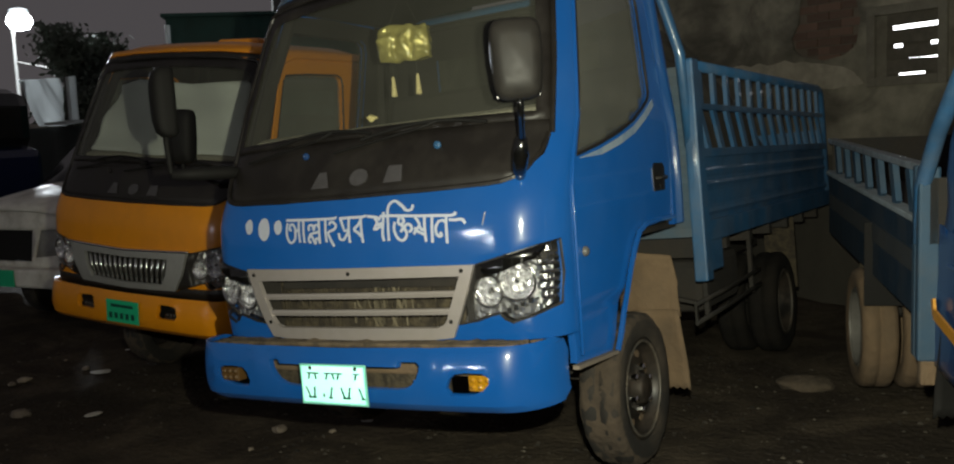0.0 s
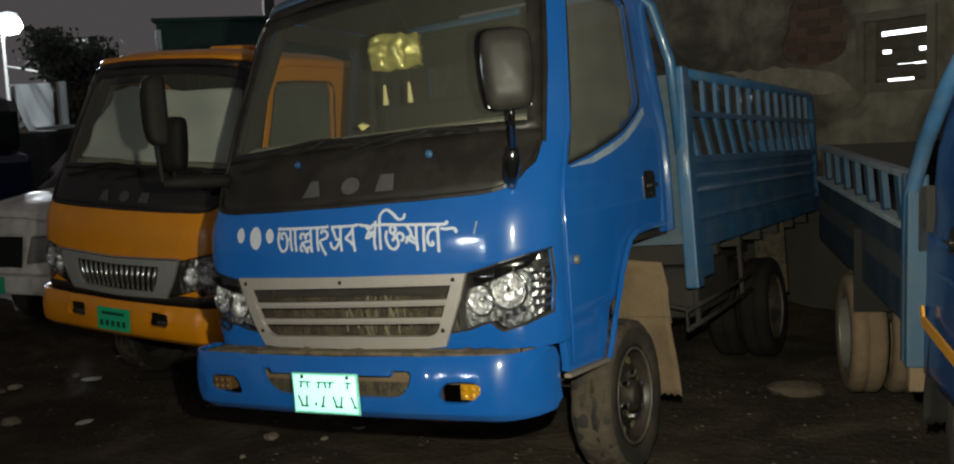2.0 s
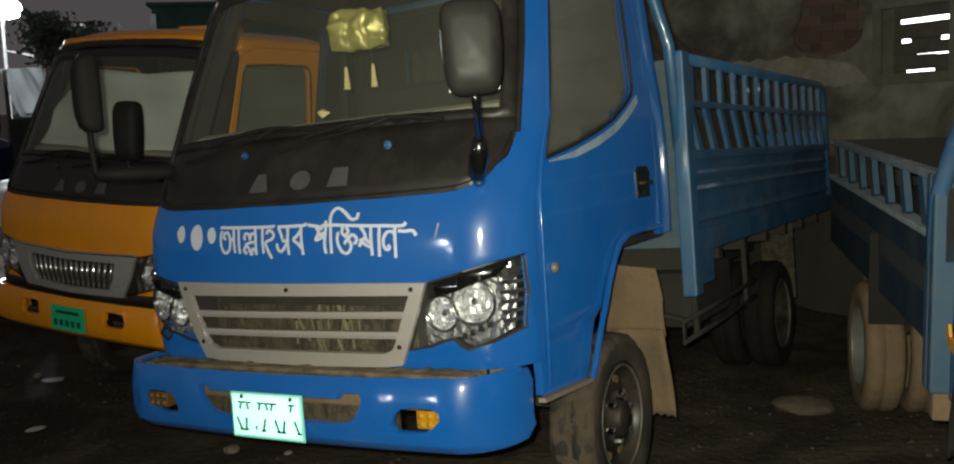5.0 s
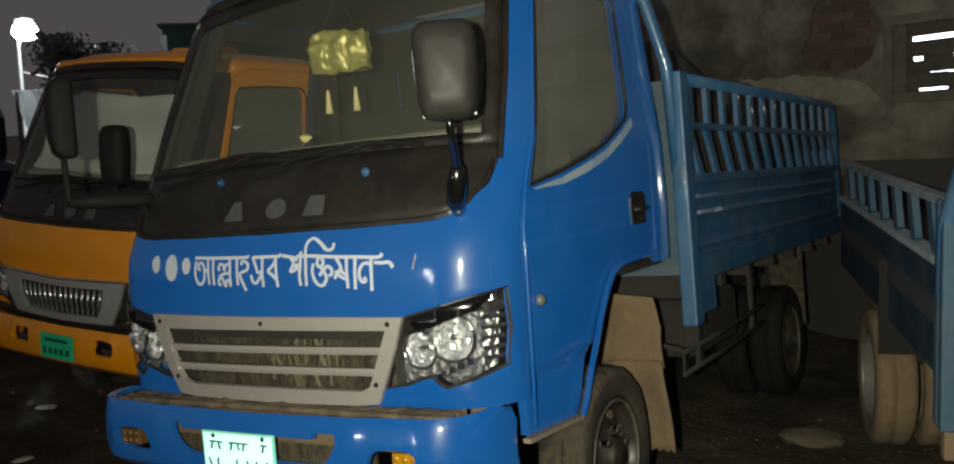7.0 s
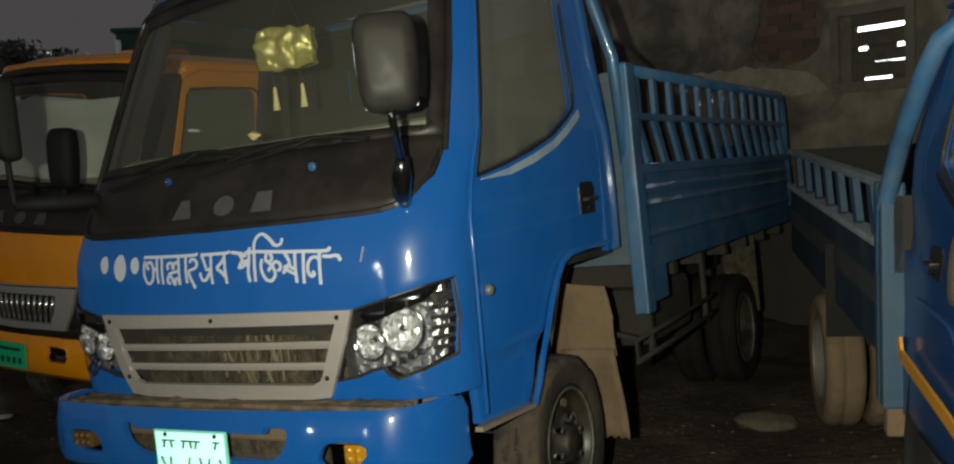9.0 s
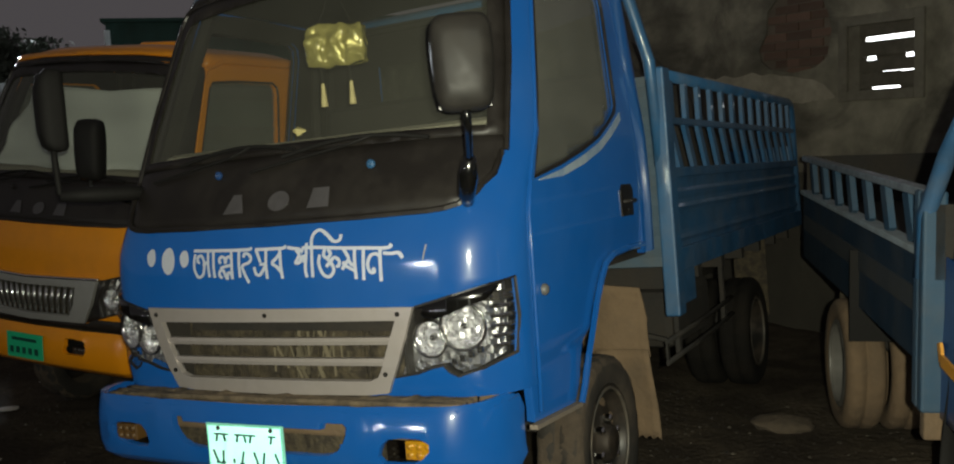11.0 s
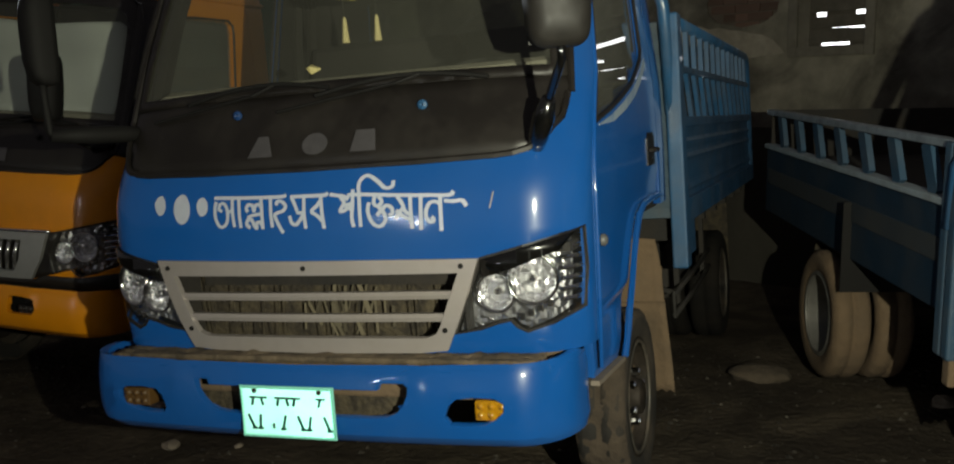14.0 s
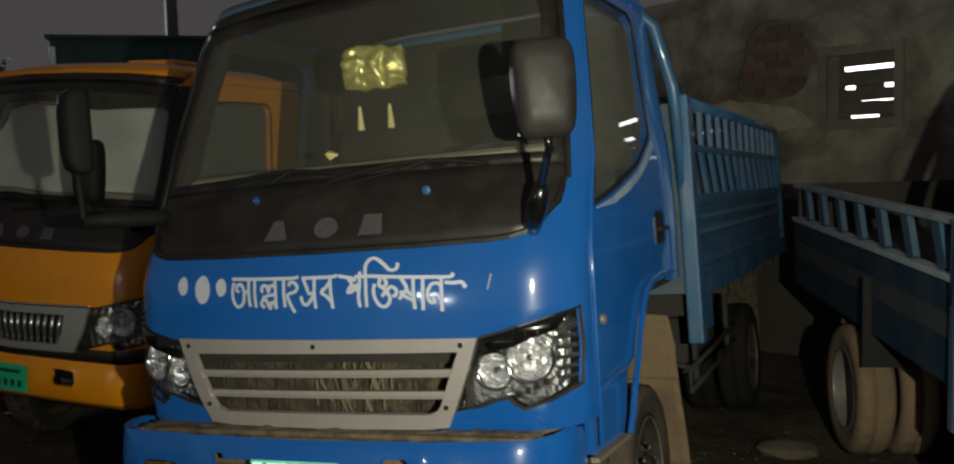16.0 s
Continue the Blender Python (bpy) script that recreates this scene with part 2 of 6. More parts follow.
def add_box(bm, x0, x1, y0, y1, z0, z1):
    v = [bm.verts.new(p) for p in ((x0, y0, z0), (x1, y0, z0), (x1, y1, z0), (x0, y1, z0), (x0, y0, z1), (x1, y0, z1), (x1, y1, z1), (x0, y1, z1))]
    for f in ((0, 3, 2, 1), (4, 5, 6, 7), (0, 1, 5, 4), (1, 2, 6, 5), (2, 3, 7, 6), (3, 0, 4, 7)):
        bm.faces.new([v[i] for i in f])
    return v


def box(*d):
    bm = bmesh.new()
    add_box(bm, *d)
    return bm


def bar(a, b, w, h, up=(0, 0, 1)):
    """A straight bar of section w x h from a to b."""
    a, b, up = Vector(a), Vector(b), Vector(up)
    ahead = (b - a).normalized()
    side = ahead.cross(up).normalized()
    up = side.cross(ahead)
    bm = bmesh.new()
    rings = []
    for p in (a, b):
        rings.append([bm.verts.new(p + side * sx * w / 2 + up * sz * h / 2) for sx, sz in ((-1, -1), (1, -1), (1, 1), (-1, 1))])
    for i in range(4):
        bm.faces.new((rings[0][i], rings[0][(i + 1) % 4], rings[1][(i + 1) % 4], rings[1][i]))
    bm.faces.new(rings[0][::-1])
    bm.faces.new(rings[1])
    return bm


def tube(points, radius, sides=10, bm=None, closed=False):
    bm = bm or bmesh.new()
    pts = [Vector(p) for p in points]
    rings = []
    ref = Vector((0.123, 0.456, 0.88)).normalized()
    for i, p in enumerate(pts):
        ahead = (pts[(i + 1) % len(pts)] - pts[i - 1]) if closed else (pts[min(i + 1, len(pts) - 1)] - pts[max(i - 1, 0)])
        ahead.normalize()
        side = ahead.cross(ref).normalized()
        up = side.cross(ahead)
        r = radius[i] if isinstance(radius, (list, tuple)) else radius
        rings.append([bm.verts.new(p + (side * math.cos(a) + up * math.sin(a)) * r) for a in (2 * math.pi * k / sides for k in range(sides))])
    n = len(rings)
    for i in range(n if closed else n - 1):
        for k in range(sides):
            bm.faces.new((rings[i][k], rings[i][(k + 1) % sides], rings[(i + 1) % n][(k + 1) % sides], rings[(i + 1) % n][k]))
    if not closed:
        bm.faces.new(rings[0][::-1])
        bm.faces.new(rings[-1])
    return bm


def lathe(profile, axis="x", centre=(0, 0, 0), sides=32, bm=None, close=False):
    """Turns (radius, along) pairs round an axis."""
    bm = bm or bmesh.new()
    c = Vector(centre)
    rings = []
    for r, a in profile:
        ring = []
        for k in range(sides):
            t = 2 * math.pi * k / sides
            u, v = r * math.cos(t), r * math.sin(t)
            p = {"x": (a, u, v), "y": (u, a, v), "z": (u, v, a)}[axis]
            ring.append(bm.verts.new(c + Vector(p)))
        rings.append(ring)
    for i in range(len(rings) - 1):
        for k in range(sides):
            bm.faces.new((rings[i][k], rings[i][(k + 1) % sides], rings[i + 1][(k + 1) % sides], rings[i + 1][k]))
    if close:
        bm.faces.new(rings[0])
        bm.faces.new(rings[-1])
    return bm


def inside(p, poly):
    x, y = p
    hit = False
    for i, (x1, y1) in enumerate(poly):
        x2, y2 = poly[i - 1]
        if (y1 > y) != (y2 > y) and x < (x2 - x1) * (y - y1) / (y2 - y1) + x1:
            hit = not hit
    return hit


def patch(outer, holes, surface, step=0.06):
    """A sheet cut to a polygon with holes in the plane (u, v), then laid onto a surface."""
    bm = bmesh.new()
    us, vs = [p[0] for p in outer], [p[1] for p in outer]
    u0, u1, v0, v1 = min(us), max(us), min(vs), max(vs)
    nu, nv = max(1, math.ceil((u1 - u0) / step)), max(1, math.ceil((v1 - v0) / step))
    grid = [[bm.verts.new((u0 + (u1 - u0) * i / nu, v0 + (v1 - v0) * j / nv, 0)) for j in range(nv + 1)] for i in range(nu + 1)]
    for i in range(nu):
        for j in range(nv):
            bm.faces.new((grid[i][j], grid[i + 1][j], grid[i + 1][j + 1], grid[i][j + 1]))
    for poly in (outer, *holes):
        for i, b in enumerate(poly):
            a = poly[i - 1]
            d = Vector((b[0] - a[0], b[1] - a[1], 0))
            if d.length < 1e-6:
                continue
            lo = (min(a[0], b[0]) - 1e-4, min(a[1], b[1]) - 1e-4)
            hi = (max(a[0], b[0]) + 1e-4, max(a[1], b[1]) + 1e-4)
            near = []
            for f in bm.faces:
                xs, ys = [v.co.x for v in f.verts], [v.co.y for v in f.verts]
                if max(xs) >= lo[0] and min(xs) <= hi[0] and max(ys) >= lo[1] and min(ys) <= hi[1]:
                    near.append(f)
            geom = list({e for f in near for e in (*f.verts, *f.edges)}) + near
            bmesh.ops.bisect_plane(bm, geom=geom, dist=1e-5, plane_co=(a[0], a[1], 0), plane_no=(d.y, -d.x, 0))
    gone = []
    for f in bm.faces:
        c = f.calc_center_median()
        p = (c.x, c.y)
        if not inside(p, outer) or any(inside(p, h) for h in holes):
            gone.append(f)
    bmesh.ops.delete(bm, geom=gone, context="FACES")
    for v in bm.verts:
        v.co = surface(v.co.x, v.co.y)
    bmesh.ops.triangulate(bm, faces=[f for f in bm.faces if len(f.verts) > 4])
    return bm


def mirrored(poly):
    return [(-u, v) for u, v in poly]


# ---- the light truck: one cab form, in its own coordinates (x across, y to the rear, z up) ----
CAB_Z = (0.45, 0.56, 0.78, 1.00, 1.20, 1.32, 1.54, 2.24, 2.36)
CAB_FRONT = (0.03, 0.00, -0.03, -0.03, -0.02, 0.03, 0.15, 0.44, 0.52)
CAB_HALF = (0.900, 0.912, 0.918, 0.922, 0.925, 0.925, 0.920, 0.845, 0.81)
CAB_BOW = (0.06, 0.06, 0.06, 0.06, 0.06, 0.07, 0.08, 0.08, 0.08)
CORNER_X, CORNER_Y, CAB_REAR = 0.19, 0.19, 1.70


def cab_at(z):
    soft = [float(np.interp(z + d, CAB_Z, CAB_FRONT)) for d in (-0.06, 0.0, 0.06)]
    return (soft[0] + 2 * soft[1] + soft[2]) / 4, float(np.interp(z, CAB_Z, CAB_HALF)), float(np.interp(z, CAB_Z, CAB_BOW))


def cab(s, z, out=0.0):
    """A point of the cab's skin: |s| to 0.59 across the front, to 1 round the corner, to 2.4 back along the side."""
    yf, hw, bw = cab_at(z)
    x0, a, sg = hw - CORNER_X, abs(s), 1 if s >= 0 else -1
    if a <= 0.59:
        x = a * x0 / 0.59
        y = yf + bw * (x / hw) ** 2
        n = Vector((0.1 * x, -1, 0))
    elif a <= 1:
        p = (a - 0.59) / 0.41 * math.pi / 2
        x, n = x0 + CORNER_X * math.sin(p), Vector((math.sin(p), -math.cos(p), 0))
        y = yf + bw * (x / hw) ** 2 + CORNER_Y * (1 - math.cos(p))
    else:
        yc = yf + bw + CORNER_Y
        x, y, n = hw, yc + (CAB_REAR - yc) * (a - 1) / 1.4, Vector((1, 0, 0))
    n.normalize()
    if sg < 0 and z > 1.35 and a > 0.5:
        # the near-side pillar is knocked outwards a little
        x += 0.045 * min(1, (a - 0.5) / 0.25) * min(1, (z - 1.35) / 0.35)
    return Vector((sg * (x + out * n.x), y + out * n.y, z))


def across(x, z=1.0):
    """The s of a point x metres from the middle of the front."""
    x0, a = cab_at(z)[1] - CORNER_X, abs(x)
    s = a * 0.59 / x0 if a <= x0 else 0.59 + 0.41 * math.asin(min(1, (a - x0) / CORNER_X)) * 2 / math.pi
    return s if x >= 0 else -s


def along(y, z):
    """The s of a point of the side at y."""
    yf, hw, bw = cab_at(z)
    yc = yf + bw + CORNER_Y
    return max(0.99, 1 + 1.4 * (y - yc) / (CAB_REAR - yc))


def door_edge(z):
    """The s of the door's front edge, which leans round the corner towards the roof."""
    return 0.99 - 0.062 * max(0.0, min(1.0, (z - 1.40) / 0.85))


def front_poly(points):
    return [(across(x, z), z) for x, z in points]


def side_poly(points):
    return [(along(y, z), z) for y, z in points]


def screen_outline(grow=0.0):
    """The windscreen's opening; the driver's side reaches further round the corner and has a step over the cowl."""
    lower = [(across(x), z - grow) for x, z in ((0, 1.288), (0.4, 1.290), (0.66, 1.295), (0.72, 1.300), (0.765, 1.311), (0.795, 1.326), (0.815, 1.347), (0.828, 1.372))]
    top = [(0.752 + grow, 2.215), (0.728, 2.243 + grow), (0.69, 2.259 + grow), (0.45, 2.285 + grow), (0.2, 2.295 + grow)]
    right = lower + [(0.775 + grow, 1.405), (0.788 + grow, 1.445), (0.796 + grow, 1.478), (0.816 + grow, 1.482), (0.816 + grow, 1.80), (0.806 + grow, 2.10), (0.798 + grow, 2.17), (0.775 + grow, 2.215)] + top[1:]
    left = lower + [(0.752 + grow, 1.405), (0.760 + grow, 1.445), (0.766 + grow, 1.50), (0.766 + grow, 1.80), (0.760 + grow, 2.10), (0.755 + grow, 2.17), (0.742 + grow, 2.215)] + top[1:]
    return right + mirrored(left[1:])[::-1]


def headlamp_outline(grow=0.0):
    g = grow
    p = [(0.615 - g, 0.978 + g), (0.75, 1.012 + g), (0.86, 1.040 + g), (0.915, 1.054 + g), (0.916, 0.92), (0.908, 0.80 - g), (0.83, 0.765 - g), (0.75, 0.742 - g), (0.72, 0.757 - g), (0.70, 0.780 - g), (0.66, 0.772 - g), (0.60, 0.752 - g), (0.515 - g, 0.737 - g), (0.56 - g, 0.85)]
    return front_poly(p)


def wheel(parent, x, y, z, radius, side, dual=False, name="front_wheel", tread=None):
    """A truck wheel: tyre with shoulders, dished rim, nuts and hub."""
    hub = new(name)
    hub.parent = parent
    hub.location = (x, y, z)
    widths = [0, -0.23] if dual else [0]
    prof = [(0.240, 0.085), (0.262, 0.096), (0.32, 0.102), (radius - 0.022, 0.092), (radius - 0.006, 0.078), (radius, 0.06), (radius, 0.012), (radius - 0.010, 0.007), (radius - 0.010, -0.007), (radius, -0.012), (radius, -0.06), (radius - 0.006, -0.078), (radius - 0.022, -0.092), (0.32, -0.102), (0.262, -0.096), (0.240, -0.085)]
    for off in widths:
        bm = bmesh.new()
        rings = []
        for r, a in prof:
            ring = []
            for k in range(72):
                t = 2 * math.pi * k / 72
                rr = r - (0.004 if (k % 3 == 0 and r > radius - 0.03) else 0)
                ring.append(bm.verts.new((side * (a + off), rr * math.cos(t + 0.03 * (a > 0)), rr * math.sin(t + 0.03 * (a > 0)))))
            rings.append(ring)
        for a, b in zip(rings, rings[1:]):
            for k in range(72):
                bm.faces.new((a[k], a[(k + 1) % 72], b[(k + 1) % 72], b[k]))
        tyre = part("tyre", bm, tread or TYRE, hub, smooth=True)
    if not dual:
        # dried mud stuck to the tread and shoulder
        bm = bmesh.new()
        rings = []
        for r, a in ((radius - 0.050, 0.1005), (radius - 0.022, 0.096), (radius - 0.007, 0.079), (radius, 0.06), (radius - 0.001, 0.03), (radius - 0.001, 0.0), (radius - 0.001, -0.03), (radius, -0.06), (radius - 0.007, -0.079), (radius - 0.03, -0.098)):
            ring = []
            for k in range(96):
                t = 2 * math.pi * k / 96
                lump = 0.013 * noise.noise(Vector((math.cos(t) * 6, math.sin(t) * 6, a * 24))) + (0.012 * noise.noise(Vector((math.cos(t) * 7, math.sin(t) * 7, 5))) if r < radius - 0.04 else 0)
                ring.append(bm.verts.new((side * a, (r + lump) * math.cos(t), (r + lump) * math.sin(t))))
            rings.append(ring)
        for a, b in zip(rings, rings[1:]):
            for k in range(96):
                bm.faces.new((a[k], a[(k + 1) % 96], b[(k + 1) % 96], b[k]))
        part("tread_mud", bm, TREAD_MUD, tyre, "dried brown mud on the tread", smooth=True)
    if dual:
        # deep dish with two steps
        dish = [(0.246, 0.088), (0.238, 0.094), (0.230, 0.086), (0.224, 0.050), (0.212, 0.044), (0.206, 0.0), (0.196, -0.008), (0.190, -0.06), (0.15, -0.075), (0.11, -0.09), (0.065, -0.09), (0.06, -0.03), (0.001, -0.025)]
    else:
        dish = [(0.246, 0.088), (0.238, 0.094), (0.230, 0.086), (0.222, 0.055), (0.205, 0.030), (0.165, 0.034), (0.12, 0.058), (0.075, 0.062), (0.070, 0.10), (0.055, 0.108), (0.001, 0.110)]
    part("rim", lathe([(r, side * a) for r, a in dish], "x", sides=40), RIM_STEEL if tread is MUD else RIM, hub, smooth=True)
    ring = [(0.226 * math.cos(2 * math.pi * k / 40), 0.226 * math.sin(2 * math.pi * k / 40)) for k in range(40)]
    part("rim_edge", tube([(side * 0.088, y2, z2) for y2, z2 in ring], 0.008, 6, closed=True), RIM_STEEL if tread is MUD else EDGE_STEEL, hub, "worn bare rim edge", smooth=True)
    for k in range(6):
        t = 2 * math.pi * (k + 0.3) / 6
        nb = lathe([(0.017, side * 0.05), (0.017, side * 0.088), (0.011, side * 0.096), (0.001, side * 0.097)], "x", (0 if not dual else -side * 0.14, 0.100 * math.cos(t), 0.100 * math.sin(t)), 8)
        part("wheel_nut", nb, CHROME if tread is None else EDGE_STEEL, hub)
    for k in range(8):
        t = 2 * math.pi * (k + 0.5) / 8
        # hand holes packed with pale mud
        hb = bmesh.new()
        loop = []
        for q in range(12):
            a = 2 * math.pi * q / 12
            u, v = 0.165 + 0.020 * math.sin(a), 0.030 * math.cos(a)
            loop.append(hb.verts.new((side * (0.038 if not dual else -0.066) + side * 0.001, u * math.cos(t) - v * math.sin(t), u * math.sin(t) + v * math.cos(t))))
        hb.faces.new(loop)
        part("hand_hole", hb, MUD if not dual else RUBBER, hub, solid=0.003)
    return hub


def brush_letter(parent, strokes, width, mat, name="letter"):
    """One painted letter on the front panel, drawn with a flat brush along a few strokes (x, z)."""
    bm = bmesh.new()
    for n, pts in enumerate(strokes):
        line = []
        for k in range(len(pts) - 1):
            p0, p1, p2, p3 = (pts[min(max(k + d, 0), len(pts) - 1)] for d in (-1, 0, 1, 2))
            for j in range(6):
                t = j / 6
                line.append(tuple(0.5 * (2 * b + (c - a) * t + (2 * a - 5 * b + 4 * c - d) * t * t + (3 * b - a - 3 * c + d) * t ** 3) for a, b, c, d in zip(p0, p1, p2, p3)))
        line.append(pts[-1])
        rows = []
        for k, (x, z) in enumerate(line):
            (xa, za), (xb, zb) = line[max(k - 1, 0)], line[min(k + 1, len(line) - 1)]
            d = Vector((xb - xa, zb - za)).normalized()
            w = width * (0.5 if abs(d.y) > 0.5 else 0.42)
            rows.append([bm.verts.new(cab(across(x + s * w * -d.y, z + s * w * d.x), z + s * w * d.x, 0.004 + 0.0005 * n)) for s in (1, -1)])
        for (a, b), (c, d) in zip(rows, rows[1:]):
            bm.faces.new((a, b, d, c))
    return part(name, bm, mat, parent)


def bumper_skin(s, z, out=0.0):
    a, sg = abs(s), 1 if s >= 0 else -1
    bulge = 0.03 * (1 - ((z - 0.53) / 0.16) ** 2) + 0.012 * math.exp(-((a - 0.46) / 0.035) ** 2) * max(0.0, min(1.0, (z - 0.45) / 0.1))
    under = 0.05 * max(0.0, (0.46 - z) / 0.06) ** 2
    yf = -0.145 - bulge + under
    if a <= 0.75:
        x, y, n = a, yf + 0.05 * (a / 0.95) ** 2, Vector((0, -1, 0))
    elif a <= 1.05:
        p = (a - 0.75) / 0.3 * math.pi / 2
        x, y, n = 0.75 + 0.2 * math.sin(p), yf + 0.05 * (a / 0.95) ** 2 + 0.2 * (1 - math.cos(p)), Vector((math.sin(p), -math.cos(p), 0))
    else:
        x, y, n = 0.95, yf + 0.261 + (a - 1.05), Vector((1, 0, 0))
    if sg > 0 and x > 0.6:
        # this end is pushed in
        x = 0.6 + (x - 0.6) * 0.82
    return Vector((sg * (x + out * n.x), y + out * n.y, z))


def prism_sheet(x0, x1, z0, z1, y, pitch=0.0075):
    """A sheet of small cube corners, open to the front, that send light back to where it comes from."""
    bm = bmesh.new()
    high = pitch * math.sqrt(3) / 2
    rows, cols = int((z1 - z0) / high), int((x1 - x0) / pitch)
    grid = [[bm.verts.new((x0 + (i + 0.5 * (j % 2)) * (x1 - x0) / (cols + 0.5), y, z0 + j * (z1 - z0) / rows)) for i in range(cols + 1)] for j in range(rows + 1)]
    for j in range(rows):
        for i in range(cols):
            a, b, c, d = grid[j][i], grid[j][i + 1], grid[j + 1][i], grid[j + 1][i + 1]
            for tri in (((a, b, c), (b, d, c)) if j % 2 == 0 else ((a, b, d), (a, d, c))):
                mid = sum((v.co for v in tri), Vector()) / 3
                apex = bm.verts.new(mid + Vector((0, pitch / math.sqrt(6), 0)))
                for k in range(3):
                    bm.faces.new((tri[k], tri[(k + 1) % 3], apex))
    return bm


def headlamp(truck, sg):
    """Clear lamp: black brow, reflector back, two bowls with bulbs, ribbed outer part, lens."""
    flip = (lambda p: p) if sg > 0 else mirrored
    lampo = new("headlight")
    lampo.parent = truck
    tagged(lampo, "clear multi-reflector headlight with a black brow")
    shape = flip(headlamp_outline())
    part("reflector", patch(shape, [], lambda s, z: cab(s, z, -0.055), 0.05), REFLECTOR, lampo, smooth=False)
    part("lens", patch(shape, [], lambda s, z: cab(s, z, 0.004), 0.05), LENS, lampo, "clear lens", smooth=True).visible_shadow = False
    brow = flip(front_poly([(0.618, 0.976), (0.75, 1.010), (0.86, 1.038), (0.888, 1.044), (0.85, 0.992), (0.79, 0.972), (0.70, 0.940), (0.618, 0.918)]))
    if truck.get("label", "").startswith("blue"):
        part("brow", patch(brow, [], lambda s, z: cab(s, z, 0.012), 0.05), GLOSS_BLACK, lampo, "black inner brow", smooth=True, solid=0.006)
    rim = flip(headlamp_outline())
    pts = [cab(s, z, -0.004) for s, z in rim]
    part("seal", tube(pts, 0.007, 6, closed=True), BLACK, lampo)
    for x, z, r in ((0.655, 0.868, 0.062), (0.775, 0.905, 0.078)):
        s = sg * across(x, z)
        c = cab(s, z, -0.03)
        n = (cab(s, z, 1.0) - cab(s, z)).normalized()
        bowl = lathe([(r, 0.012), (r - 0.006, 0.014), (r - 0.010, 0.0), (r * 0.75, -0.018), (r * 0.45, -0.032), (0.014, -0.036)], "z", sides=28)
        m = n.to_track_quat("Z", "Y").to_matrix().to_4x4()
        bmesh.ops.transform(bowl, matrix=Matrix.Translation(c) @ m, verts=bowl.verts)
        part("bowl", bowl, BOWL, lampo, smooth=True)
        bulb = lathe([(0.001, 0.012), (0.010, 0.008), (0.014, -0.004), (0.013, -0.034)], "z", sides=14)
        bmesh.ops.transform(bulb, matrix=Matrix.Translation(c) @ m, verts=bulb.verts)
        part("bulb", bulb, CHROME, lampo, smooth=True)
        hoop = lathe([(r + 0.004, 0.008), (r + 0.006, 0.016), (r + 0.003, 0.022), (r - 0.003, 0.022), (r - 0.007, 0.012)], "z", sides=32)
        bmesh.ops.transform(hoop, matrix=Matrix.Translation(c) @ m, verts=hoop.verts)
        part("bowl_ring", hoop, CHROME, lampo, smooth=True)
    for k in range(4):
        x = 0.735 + 0.030 * k
        c = cab(sg * across(x, 0.79), 0.788 + 0.012 * k, -0.02)
        part("facet", box(c.x - 0.010, c.x + 0.010, c.y - 0.008, c.y + 0.006, c.z - 0.012, c.z + 0.012), CHROME, lampo, bevel=0.003)
    for k in range(6):
        z = 0.83 + 0.033 * k
        a, b = cab(sg * across(0.865, z), z, -0.02), cab(sg * 0.955, z, -0.02)
        part("rib", tube([a, (a + b) / 2 + (cab(sg * 0.9, z) - cab(sg * 0.9, z, -0.012)) * 0.3, b], 0.008, 6), CHROME, lampo)
    return lampo


